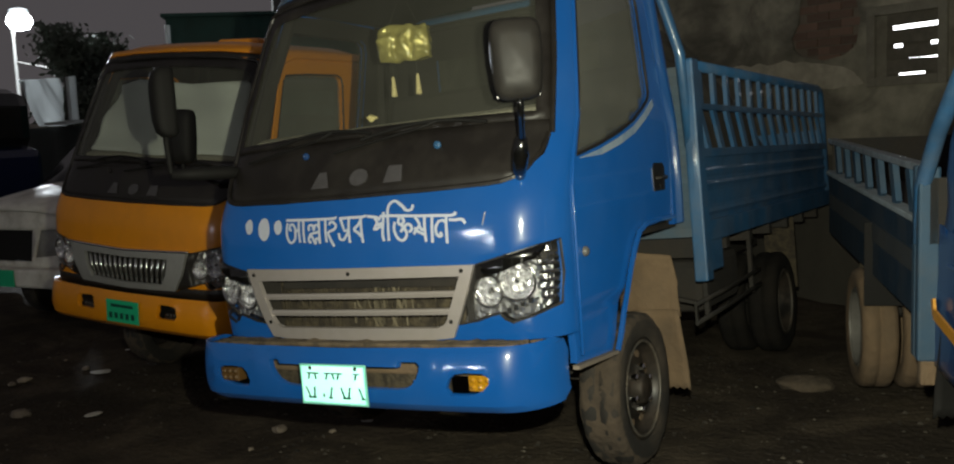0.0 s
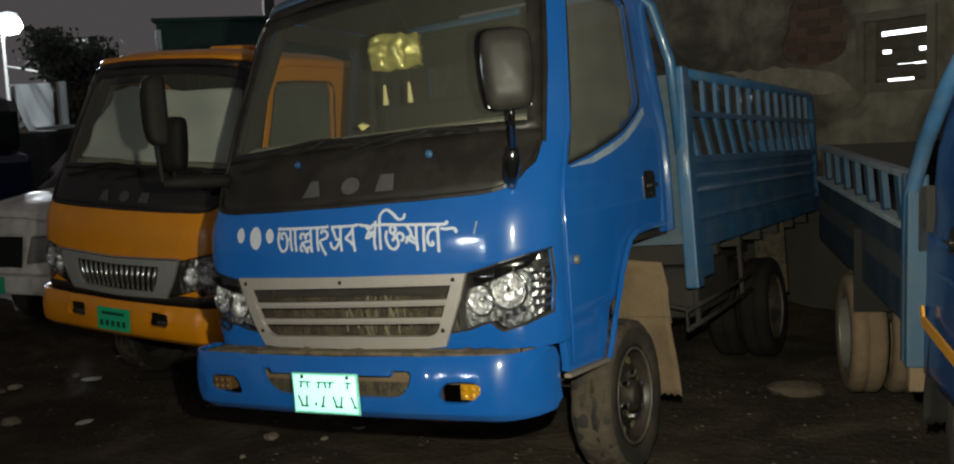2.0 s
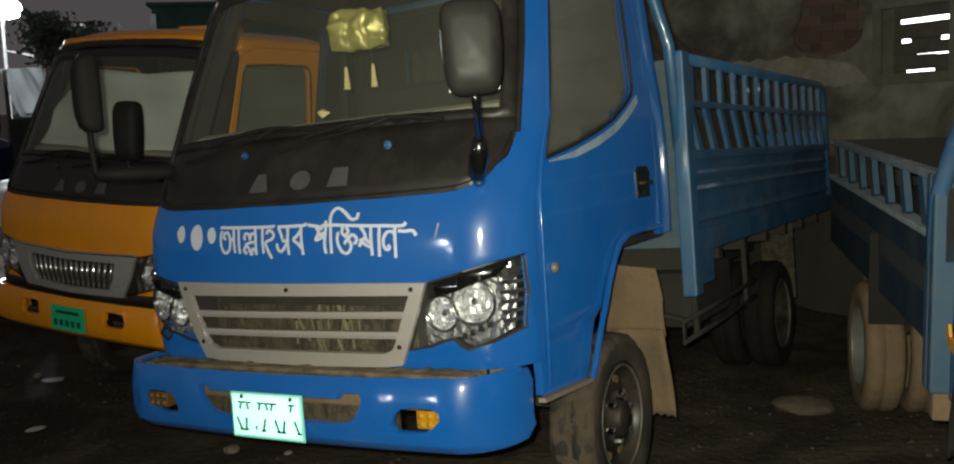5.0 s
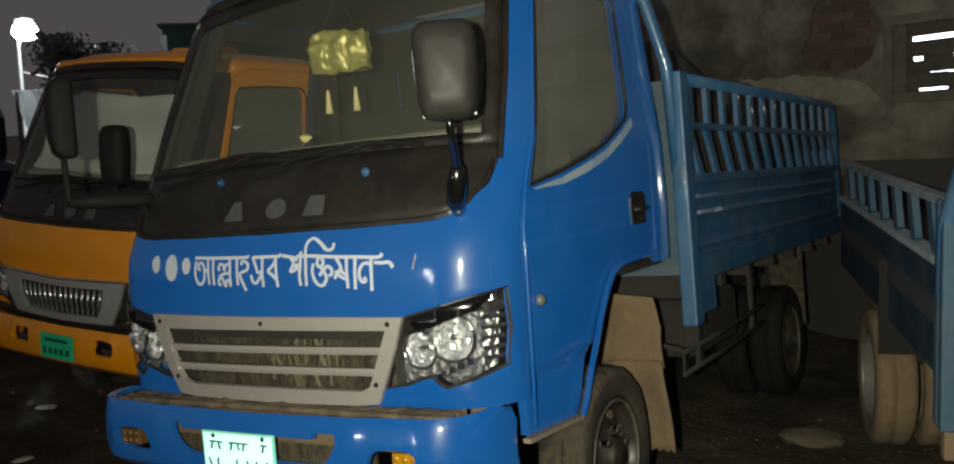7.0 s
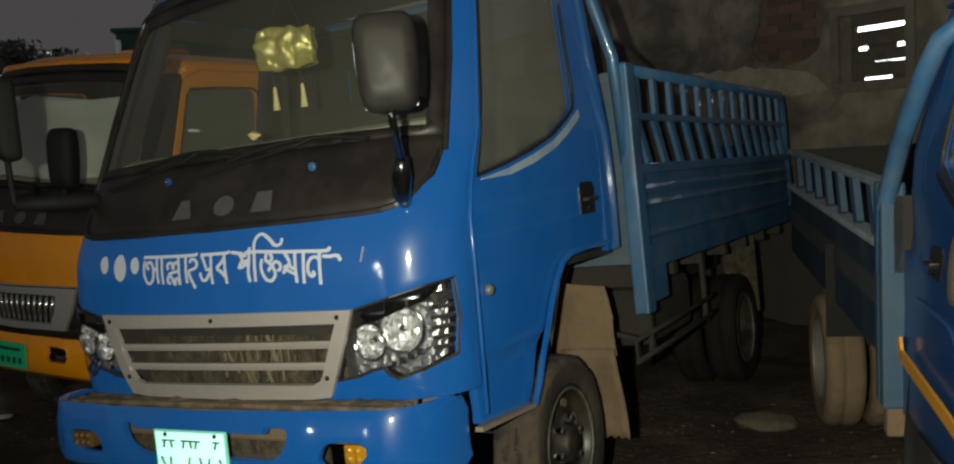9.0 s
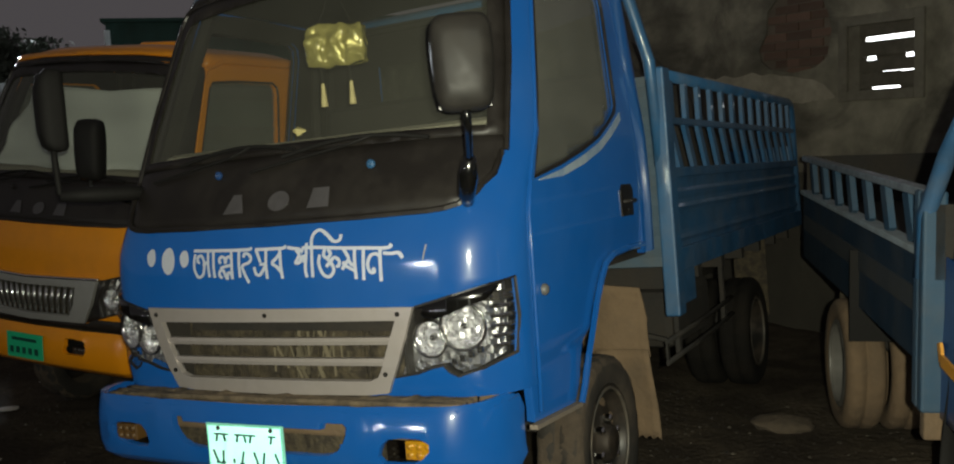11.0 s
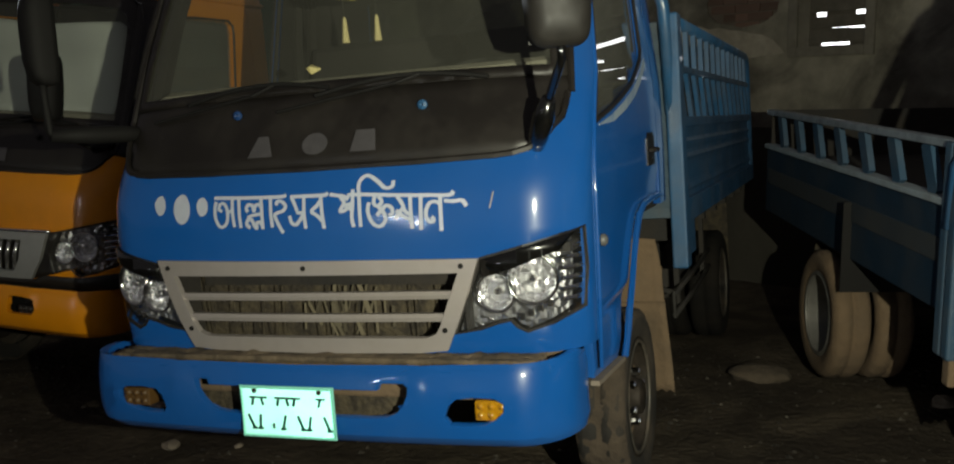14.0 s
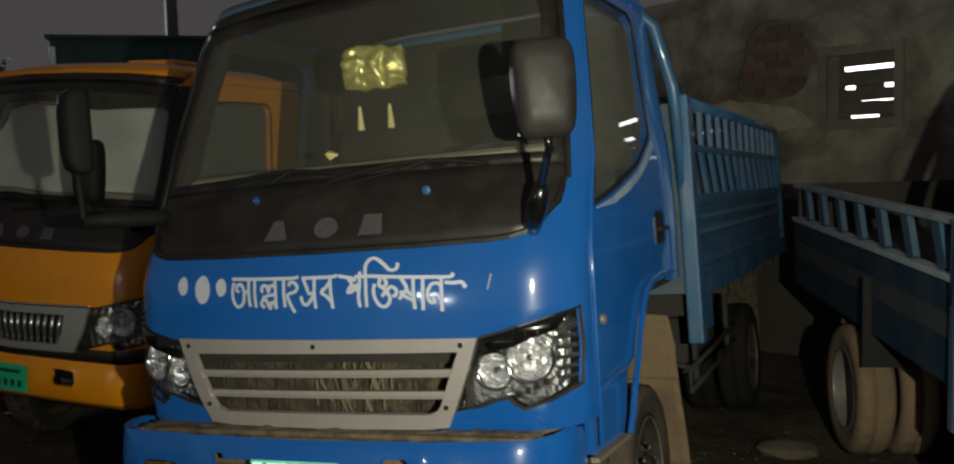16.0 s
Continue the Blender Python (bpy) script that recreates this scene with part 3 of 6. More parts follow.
def mirror(truck, foot, bend, centre, tall=0.34, wide=0.19, face_turn=0.0, cover=None):
    """A wing mirror: bent arm, rounded shell, bracket."""
    top = new("wing_mirror")
    top.parent = truck
    tagged(top, "black plastic wing mirror on a bent steel arm")
    c = Vector(centre)
    bm = bmesh.new()
    n = 20
    rings = []
    for k, (depth, grow) in enumerate(((0.045, 0.86), (0.045, 0.97), (0.025, 1.0), (-0.01, 0.98), (-0.035, 0.86), (-0.05, 0.55))):
        ring = []
        for i in range(n * 2):
            t = 2 * math.pi * i / (n * 2)
            e = 0.38
            u = math.copysign(abs(math.cos(t)) ** e, math.cos(t)) * wide / 2 * grow
            v = math.copysign(abs(math.sin(t)) ** e, math.sin(t)) * tall / 2 * grow
            u *= 1 - 0.10 * (v < 0) * abs(v) / (tall / 2)
            ring.append(bm.verts.new((u, depth, v)))
        rings.append(ring)
    for a, b in zip(rings, rings[1:]):
        for i in range(len(a)):
            bm.faces.new((a[i], a[(i + 1) % len(a)], b[(i + 1) % len(a)], b[i]))
    bm.faces.new(rings[0])
    bm.faces.new(rings[-1])
    bmesh.ops.transform(bm, matrix=Matrix.Translation(c) @ Matrix.Rotation(radians(face_turn), 4, "Z"), verts=bm.verts)
    part("shell", bm, cover or MATT_BLACK, top, smooth=True)
    face = patch([(-wide * 0.42, -tall * 0.45), (wide * 0.42, -tall * 0.45), (wide * 0.42, tall * 0.45), (-wide * 0.42, tall * 0.45)], [], lambda u, v: c + Matrix.Rotation(radians(face_turn), 3, "Z") @ Vector((u, 0.047, v)), 0.2)
    part("mirror_glass", face, CHROME, top)
    low = c + Vector((0, 0, -tall / 2 + 0.03))
    a, b, d = Vector(foot), Vector(bend), low + Vector((0, 0, -0.06))
    gloss = RUBBER if cover is RUBBER else GLOSS_BLACK
    run = [a.lerp(b, 0.8), a.lerp(b, 0.95), b.lerp(d, 0.08), b.lerp(d, 0.35), b.lerp(d, 0.8), d, low]
    part("arm", tube(run, 0.013, 10), gloss, top, smooth=True)
    part("bracket", tube([a + (a - b) * 0.35 + Vector((0, 0.02, 0)), a, a.lerp(b, 0.5), b], [0.020, 0.032, 0.034, 0.022], 12), gloss, top, smooth=True)
    return top


def cab_sides(truck, paint, sg, open_rear=1.52):
    flip = (lambda p: p) if sg > 0 else mirrored
    door = new("door")
    door.parent = truck
    arch = [(1.52, 1.045), (1.30, 1.045), (1.10, 1.035), (1.00, 1.005), (0.94, 0.95), (0.87, 0.86), (0.81, 0.76), (0.75, 0.67), (0.70, 0.57), (0.665, 0.505)]
    rear_part = side_poly([(1.0, 2.290), (1.44, 2.282), (1.50, 2.23), (1.52, 1.9), (1.52, 1.6)] + arch)
    outline = [(max(0.99, along(0.28, 0.525)), 0.525)] + [(max(door_edge(z), along(0.28, z)) if z < 1.3 else door_edge(z), z) for z in (0.8, 1.1, 1.25, 1.4, 1.7, 2.0, 2.25)] + [(door_edge(2.27) + 0.03, 2.275)] + rear_part
    window = [(1.040, 1.380)] + side_poly([(0.62, 1.425), (0.85, 1.475), (1.05, 1.53), (1.22, 1.60), (1.285, 1.632), (1.315, 1.652), (1.332, 1.678), (1.342, 1.72), (1.385, 2.12), (1.375, 2.175), (1.33, 2.205), (0.95, 2.205)]) + [(0.992, 2.19), (0.966, 2.15), (0.993, 1.93), (1.016, 1.66), (1.032, 1.47)]
    if paint is ORANGE:
        # a broader painted frame round a smaller window
        window = [(1.36 + (u - 1.36) * 0.90, 1.80 + (z - 1.80) * 0.91) for u, z in window]
    o, w = flip(outline), flip(window)

    def skin(s, z):
        # two pressed creases run along the door
        low = max(0.0, min(1.0, (1.17 + 0.03 * (abs(s) - 1) - z) / 0.14))
        line = 0.705 + 0.05 * max(0.0, abs(s) - 1.25)
        foot = max(0.0, min(1.0, (line + 0.055 - z) / 0.055))
        back = max(0.0, min(1.0, (line - z) / 0.13))
        dent = -0.010 * low * low * (3 - 2 * low) - 0.020 * foot * foot * (3 - 2 * foot) + 0.010 * back
        return cab(s, z, dent)

    panel = part("door_panel", patch(o, [w], skin, 0.024), paint, door, smooth=True, solid=0.03, bevel=0.005)
    part("door_lining", patch(o, [w], lambda s, z: cab(s, z, -0.05), 0.08), paint if paint is ORANGE and sg > 0 else INNER, door, "bare painted inside of the door" if paint is ORANGE and sg > 0 else "dark inner door lining", smooth=True)
    if sg > 0 or paint is not BLUE:
      pane = part("door_glass", patch(w, [], lambda s, z: cab(s, z, -0.018), 0.08), SIDE_GLASS, door, "dusty door window glass", smooth=True, solid=0.004)
      pane.visible_shadow = False
    part("window_seal", tube([cab(s, z, -0.004) for s, z in w], 0.008, 6, closed=True), BLACK, door)
    part("inner_frame", tube([cab(s, z, -0.030) for s, z in w], 0.012, 6, closed=True), paint if paint is ORANGE else INNER, door, "dark inner window frame", smooth=True)
    sill = [(0.40, 1.372), (0.62, 1.405), (0.85, 1.455), (1.05, 1.508), (1.22, 1.578), (1.36, 1.645)]
    belt = flip(side_poly(sill + [(y, z - 0.034 * min(1, (y - 0.36) * 3)) for y, z in sill[::-1]]))
    part("belt_strip", patch(belt, [], lambda s, z: cab(s, z, 0.004), 0.1), WORN_BLUE if paint is BLUE else BLACK, door, "pale worn strip under the window", solid=0.01)
    plate = flip(side_poly([(1.25, 1.185), (1.40, 1.185), (1.41, 1.30), (1.38, 1.325), (1.27, 1.325), (1.245, 1.30)]))
    handle = part("door_handle", patch(plate, [], lambda s, z: cab(s, z, 0.006), 0.1), BLACK, door, "black recessed door handle", solid=0.012)
    grip = [cab(sg * along(y, 1.25), 1.25, o2) for y, o2 in ((1.275, 0.004), (1.285, 0.026), (1.37, 0.026), (1.38, 0.004))]
    part("grip", tube(grip, 0.011, 6), BLACK, handle)
    part("lock", lathe([(0.011, 0), (0.001, sg * 0.004)], "x", cab(sg * along(1.325, 1.205), 1.205, 0.008), 10), CHROME, handle)
    rear = flip(side_poly([(1.526, 1.0), (1.69, 1.0), (1.69, 2.27), (1.46, 2.29), (1.506, 2.22), (1.526, 1.9)]))
    part("rear_quarter", patch(rear, [], lambda s, z: cab(s, z), 0.06), paint, truck, smooth=True, solid=0.03, bevel=0.005)
    part("quarter_lining", patch(rear, [], lambda s, z: cab(s, z, -0.04), 0.1), INNER, truck)
    # thin tube added along the door's front edge to catch a highlight
    bead = [(max(door_edge(z), along(0.28, z)) if z < 1.3 else door_edge(z), z) for z in (0.56, 0.8, 1.1, 1.25, 1.4, 1.55, 1.7, 1.85, 2.0, 2.12, 2.24)]
    part("door_bead", tube([cab(sg * (s2 + 0.012), z, 0.0) for s2, z in bead], 0.0075, 8), paint, door, "thin tube added to catch light along the door edge", smooth=True)
    # arch lip
    lip = [cab(sg * along(y, z), z, 0.006) for y, z in arch]
    part("arch_lip", tube(lip, 0.013, 6), paint, truck)
    # sill plate under the door, bare and scraped
    part("door_sill", bar(cab(sg * 0.985, 0.515, -0.01), cab(sg * along(0.68, 0.495), 0.495, -0.01), 0.03, 0.016), DUSTY_STEEL, truck, "bare scraped sill edge")
    marker = cab(sg * along(0.382, 0.98), 0.98, 0.0)
    part("side_marker", lathe([(0.021, 0), (0.021, sg * 0.012), (0.012, sg * 0.02), (0.001, sg * 0.022)], "x", marker - Vector((sg * 0.006, 0, 0)), 16), LENS_GREY, truck, "small round side marker lamp", smooth=True)
    # wheel well
    bm = bmesh.new()
    add_box(bm, sg * 0.45, sg * 0.885, 0.60, 1.62, 0.985, 1.0)
    part("wheel_well", bm, CHASSIS, truck)


def light_truck(name, label, m, paint, style, bed, mirrors, wheel_z, seat=None, plate_mat=None, axle_y=3.85, tread=None, wide=0.0):
    truck = thing(name, label, "truck", m)
    screen = screen_outline()
    # skin of the front, with openings for screen, lamps and grille
    lamp_r = headlamp_outline(0.004)
    grille_hole = front_poly([(-0.575, 0.955), (0.575, 0.955), (0.50, 0.715), (-0.50, 0.715)])
    e, e_top = 0.985, door_edge(2.30) - 0.006
    edge_r = [(max(e, along(0.272, z)), z) for z in (0.665, 0.8, 1.0, 1.15, 1.25, 1.32, 1.40)]
    outer = mirrored(edge_r)[::-1] + [(-0.5, 0.672), (0.5, 0.672)] + edge_r + [(e_top, 2.30), (e_top - 0.02, 2.325), (0.80, 2.345), (0.4, 2.36), (0, 2.365), (-0.4, 2.36), (-0.80, 2.345), (-e_top + 0.02, 2.325), (-e_top, 2.30)]
    part("front_panel", patch(outer, [screen, lamp_r, mirrored(lamp_r), grille_hole], lambda s, z: cab(s, z), 0.045), paint, truck, smooth=True, solid=0.02, bevel=0.005)
    # dark lower part of the screen opening
    half = len(screen_outline()) // 2 + 1
    right, left = screen[:half], [screen[0]] + screen[:half - 1:-1]
    low_r, low_l = [p for p in right if p[1] < 1.5], [p for p in left if p[1] < 1.5]
    edge_r, edge_l = right[len(low_r)][0], left[len(low_l)][0]
    poly = low_r + [(edge_r + 0.002, 1.545), (0.4, 1.56), (0, 1.565), (-0.4, 1.56), (edge_l - 0.002, 1.545)] + low_l[:0:-1]
    part("cowl_panel", patch(poly, [], lambda s, z: cab(s, z, -0.006), 0.06), BLACK, truck, "matt black panel under the windscreen", smooth=True, solid=0.012)
    up_r, up_l = [p for p in right if p[1] > 1.51], [p for p in left if p[1] > 1.51]
    glass_poly = [(0, 1.55), (0.4, 1.548), (edge_r, 1.535)] + up_r + up_l[::-1] + [(edge_l, 1.535), (-0.4, 1.548)]
    pane = part("windscreen", patch(glass_poly, [], lambda s, z: cab(s, z, -0.010), 0.06), GLASS, truck, "dusty tinted windscreen glass", smooth=True, solid=0.005)
    pane.visible_shadow = False
    inner = [(s * 0.875, 1.575 + (z - 1.535) * 0.85) for s, z in glass_poly]
    part("screen_border", patch(glass_poly, [inner], lambda s, z: cab(s, z, -0.004), 0.06), BLACK, truck, "black band round the windscreen", smooth=True, solid=0.003)
    part("screen_seal", tube([cab(s, z, -0.002) for s, z in screen], 0.012, 6, closed=True), BLACK, truck)
    # wipers lie along the foot of the screen
    for x0, x1, zz in ((-0.55, 0.05, 1.555), (0.0, 0.62, 1.545)):
        pts = [cab(across(x0 + (x1 - x0) * k / 8, 1.5), zz + 0.045 * math.sin(math.pi * min(1, k / 9)) - 0.01, 0.012) for k in range(9)]
        w = part("wiper", tube(pts, 0.008, 6), RUBBER, truck, "black wiper blade")
        a = cab(across(x0 - 0.15, 1.49), 1.49, 0.006)
        part("wiper_arm", tube([a, cab(across((x0 + x1) / 2, 1.53), 1.555, 0.026), pts[5]], 0.006, 6), RUBBER, w)
    for x, z in ((0.403, 1.475), (-0.315, 1.49)):
        part("screen_washer", lathe([(0.017, 0.0), (0.016, -0.008), (0.007, -0.012), (0.001, -0.006)], "y", cab(across(x, z), z, 0.004), 14), (BED_BLUE if x > 0 else DEEP_BLUE) if paint is BLUE else BLACK, truck, "small washer nozzle cap")
    # roof, header and rear wall
    def roof(u, v):
        yf, hw, bw = cab_at(2.34)
        x = u * hw
        a = abs(u)
        y0 = yf + bw * u * u + CORNER_Y * max(0.0, (a - 0.76) / 0.24) ** 2
        y = y0 + (CAB_REAR - y0) * v
        edge = (1 - a ** 5) * (1 - (1 - min(1, v * 5)) ** 3 * 0.6) * (1 - max(0, (v - 0.9) / 0.1) ** 2 * 0.4)
        return Vector((x, y, 2.30 + 0.105 * edge))
    header = [(-0.74, 2.262), (-0.4, 2.30), (0, 2.305), (0.4, 2.30), (0.76, 2.262), (0.78, 2.295), (0.4, 2.325), (0, 2.33), (-0.4, 2.325), (-0.76, 2.295)]
    lip = [(-0.78, 2.299), (-0.4, 2.329), (0, 2.334), (0.4, 2.329), (0.80, 2.299), (0.82, 2.338), (0.4, 2.362), (0, 2.367), (-0.4, 2.362), (-0.82, 2.338)]
    part("roof_lip", patch(lip, [], lambda s, z: cab(s, z, 0.007), 0.06), ROOF_DUST if paint is BLUE else paint, truck, "dusty lip of the roof", smooth=True, solid=0.006)
    part("header_strip", patch(header, [], lambda s, z: cab(s, z, 0.004), 0.06), BLACK, truck, "dark strip over the windscreen", smooth=True, solid=0.004)
    for sg in (1, -1):
        strip = [(0.90, 2.262)] + side_poly([(0.80, 2.268), (1.0, 2.276), (1.44, 2.270), (1.69, 2.275), (1.69, 2.335), (1.0, 2.342)]) + [(0.90, 2.335)]
        part("roof_side", patch(strip if sg > 0 else mirrored(strip), [], lambda s, z: cab(s, z, 0.004), 0.06), paint, truck, smooth=True, solid=0.02)
    part("roof", patch([(-1, 0), (1, 0), (1, 1), (-1, 1)], [], roof, 0.05), ROOF_DUST if paint is BLUE else paint, truck, smooth=True, solid=0.02)
    for sg in (1, -1):
        gut = [cab(sg * along(y, 2.285), 2.285, 0.008) for y in (0.80, 1.0, 1.3, 1.55, 1.69)]
        part("rain_gutter", tube([cab(sg * 0.93, 2.23, 0.004)] + gut, 0.013, 6), paint, truck)
    rearwin = [(-0.55, 1.55), (0.55, 1.55), (0.55, 2.08), (-0.55, 2.08)]
    part("rear_wall", patch([(-0.90, 1.0), (0.90, 1.0), (0.83, 2.28), (-0.83, 2.28)], [rearwin], lambda u, v: Vector((u, CAB_REAR, v)), 0.2), paint, truck, solid=0.02)
    rg = part("rear_glass", patch(rearwin, [], lambda u, v: Vector((u, CAB_REAR - 0.01, v)), 0.3), GLASS, truck, solid=0.004)
    rg.visible_shadow = False
    small = [(-0.53, 1.57), (0.53, 1.57), (0.53, 2.06), (-0.53, 2.06)]
    part("rear_lining", patch([(-0.89, 1.02), (0.89, 1.02), (0.82, 2.28), (-0.82, 2.28)], [small], lambda u, v: Vector((u, CAB_REAR - 0.045, v)), 0.2), INNER, truck, "dark lining of the cab's rear wall")
    part("screen_trim", tube([cab(s, z, -0.032) for s, z in screen_outline(0.004)], 0.022, 6, closed=True), INNER, truck)
    rail = [cab(-along(y, 2.25), 2.25, -0.03) for y in (1.66, 1.2, 0.8)] + [cab(s, 2.27, -0.04) for s in (-0.95, -0.8, -0.6, -0.3, 0, 0.3, 0.6, 0.8, 0.95)] + [cab(along(y, 2.25), 2.25, -0.03) for y in (0.8, 1.2, 1.66)]
    part("roof_rail", tube(rail, 0.02, 6, closed=True), INNER, truck)
    for sg in (1, -1):
        for y in (0.28, 1.523, 1.67):
            part("pillar_trim", tube([cab(sg * along(y, z), z, -0.045) for z in (1.02, 1.5, 1.9, 2.25)], 0.036, 6), INNER, truck)
    part("headliner", patch([(-0.96, 0.02), (0.96, 0.02), (0.96, 0.98), (-0.96, 0.98)], [], lambda u, v: roof(u, v) - Vector((0, 0, 0.035)), 0.1), INNER, truck, "dark headliner", smooth=True)
    part("pillar_lining", patch([(-e, 1.40), (e, 1.40)] + [q for q in outer if q[1] > 2], [screen], lambda s, z: cab(s, z, -0.032), 0.06), INNER, truck, "dark lining of the windscreen pillars", smooth=True)
    for sg in (1, -1):
        cab_sides(truck, paint, sg)
        headlamp(truck, sg)
    # inside
    part("cab_floor", box(-0.88, 0.88, 0.10, 1.68, 0.98, 1.01), CHASSIS, truck)
    bm = box(-0.82, 0.82, 0.30, 0.62, 1.06, 1.61)
    part("dashboard", bm, DASH, truck, "dusty grey-brown dashboard", bevel=0.05)
    for x0, x1 in ((-0.82, -0.02), (0.02, 0.82)):
        part("seat_base", box(x0, x1, 0.98, 1.50, 1.02, 1.28), seat or SEAT, truck, bevel=0.05)
        part("seat_back", bar(((x0 + x1) / 2, 1.46, 1.27), ((x0 + x1) / 2, 1.60, 1.86), x1 - x0, 0.12, (0, 1, 0)), seat or SEAT, truck, bevel=0.04)
    ring = [Vector((0.40 + 0.2 * math.cos(t), 0.66 + 0.2 * math.sin(t) * 0.75, 1.56 + 0.2 * math.sin(t) * 0.5)) for t in (2 * math.pi * k / 28 for k in range(28))]
    sw = part("steering_wheel", tube(ring, 0.014, 8, closed=True), RUBBER, truck)
    part("steering_column", tube([(0.40, 0.66, 1.56), (0.40, 0.5, 1.44)], 0.03, 8), RUBBER, sw)
    if style == "bars":
        for sg in (1, -1):
            cover = [(sg * 0.75, 1.40), (sg * 0.988, 1.36), (sg * 0.93, 2.20), (sg * 0.90, 2.25), (sg * 0.75, 2.25)]
            part("pillar_cover", patch(cover, [], lambda s, z: cab(s, z, 0.004), 0.05), BLACK, truck, "black windscreen pillar", smooth=True, solid=0.004)
        # Black strip laid over the panel for the dark gap above the bumper.
        gap = [(-0.96, 0.664), (0.96, 0.664), (0.95, 0.752), (0.86, 0.752), (0.75, 0.736), (0.52, 0.732), (0.46, 0.706), (0, 0.692), (-0.46, 0.706), (-0.52, 0.732), (-0.75, 0.736), (-0.86, 0.752), (-0.95, 0.752)]
        part("lower_apron", patch(front_poly(gap), [], lambda s, z: cab(s, z, 0.005), 0.06), BLACK, truck, "black strip in place of the dark gap under the grille", smooth=True, solid=0.004)
        for sg in (1, -1):
            cheek = [(sg * x, z) for x, z in ((0.44, 0.705), (0.60, 0.748), (0.575, 0.86), (0.632, 0.982), (0.56, 0.978), (0.52, 0.83))]
            part("grille_side", patch(front_poly(cheek), [], lambda s, z: cab(s, z, 0.006), 0.06), BLACK, truck, "black patch beside the grille", smooth=True, solid=0.004)
    # grille
    gp = new("grille")
    gp.parent = truck
    if style == "slats":
        tagged(gp, "silver plastic grille with two slats, dusty radiator behind")
        o = front_poly([(-0.612, 0.996), (-0.3, 0.990), (0, 0.986), (0.3, 0.984), (0.612, 0.980), (0.575, 0.88), (0.535, 0.78), (0.488, 0.684), (0.40, 0.676), (0, 0.672), (-0.40, 0.676), (-0.488, 0.684), (-0.535, 0.78), (-0.575, 0.88)])
        i = front_poly([(-0.543, 0.940), (0.543, 0.936), (0.47, 0.762), (0.455, 0.740), (0.42, 0.726), (-0.42, 0.726), (-0.455, 0.740), (-0.47, 0.762)])
        part("grille_frame", patch(o, [i], lambda s, z: cab(s, z, 0.016), 0.06), SILVER, gp, smooth=False, solid=0.022, bevel=0.004)
        for z, x in ((0.866, 0.515), (0.793, 0.487)):
            pts = [cab(across(x * (k / 8 - 1), z), z, 0.002) for k in range(17)]
            bm = bmesh.new()
            rows = []
            for p in pts:
                rows.append([bm.verts.new(p + Vector((0, dy, dz))) for dy, dz in ((-0.006, -0.013), (-0.010, 0.0), (-0.004, 0.012), (0.02, 0.012), (0.02, -0.013))])
            for a, b in zip(rows, rows[1:]):
                for k in range(5):
                    bm.faces.new((a[k], a[(k + 1) % 5], b[(k + 1) % 5], b[k]))
            bm.faces.new(rows[0])
            bm.faces.new(rows[-1])
            part("slat", bm, SILVER, gp)
        for x, z in ((-0.565, 0.968), (0.0, 0.962), (0.555, 0.958), (0.487, 0.752), (-0.487, 0.752)):
            part("screw", lathe([(0.009, 0.0), (0.008, -0.004), (0.001, -0.005)], "y", cab(across(x, z), z, 0.017), 10), RUBBER, gp)
    else:
        tagged(gp, "chrome framed grille with upright bars")
        o = front_poly([(-0.58, 0.985), (0, 0.965), (0.58, 0.985), (0.53, 0.83), (0.46, 0.71), (0, 0.695), (-0.46, 0.71), (-0.53, 0.83)])
        i = front_poly([(-0.41, 0.925), (0, 0.915), (0.41, 0.925), (0.39, 0.82), (0.35, 0.745), (0, 0.735), (-0.35, 0.745), (-0.39, 0.82)])
        part("grille_frame", patch(o, [i], lambda s, z: cab(s, z, 0.028), 0.05), FRAME_CHROME, gp, "chrome surround", solid=0.024, bevel=0.008)
        part("grille_ridge", tube([cab(across(x, 0.985 - 0.02 * (1 - abs(x) / 0.6)), 0.985 - 0.02 * (1 - abs(x) / 0.6), 0.030) for x in (-0.60, -0.45, -0.3, -0.15, 0, 0.15, 0.3, 0.45, 0.60)], 0.009, 8), CHROME, gp, "bright ridge along the grille top", smooth=True)
        for k in range(15):
            x = -0.37 + 0.053 * k
            a = cab(across(x, 0.92), 0.92, 0.004)
            b = cab(across(x * 0.90, 0.745), 0.745, 0.004)
            part("grille_bar", tube([a, (a + b) / 2 + Vector((0, -0.012, 0)), b], 0.012, 10), BRIGHT_TRIM, gp, smooth=True)
    for sg in (1, -1):
        part("grille_cheek", box(sg * 0.548, sg * 0.562, 0.012, 0.17, 0.60, 1.0), CHASSIS, gp)
    part("grille_roof", box(-0.56, 0.56, 0.012, 0.17, 0.965, 0.98), CHASSIS, gp)
    part("radiator", box(-0.56, 0.56, 0.13, 0.17, 0.60, 1.0), MUD_DARK, gp, "dusty radiator core")
    for k in range(24):
        x = random.uniform(-0.52, 0.52)
        z1 = random.uniform(0.74, 0.93)
        part("radiator_fin", bar((x, 0.122, random.uniform(0.62, 0.7)), (x + random.uniform(-0.03, 0.03), 0.112, z1), random.uniform(0.004, 0.013), 0.01, (0, 1, 0)), MUD_DARK, gp)
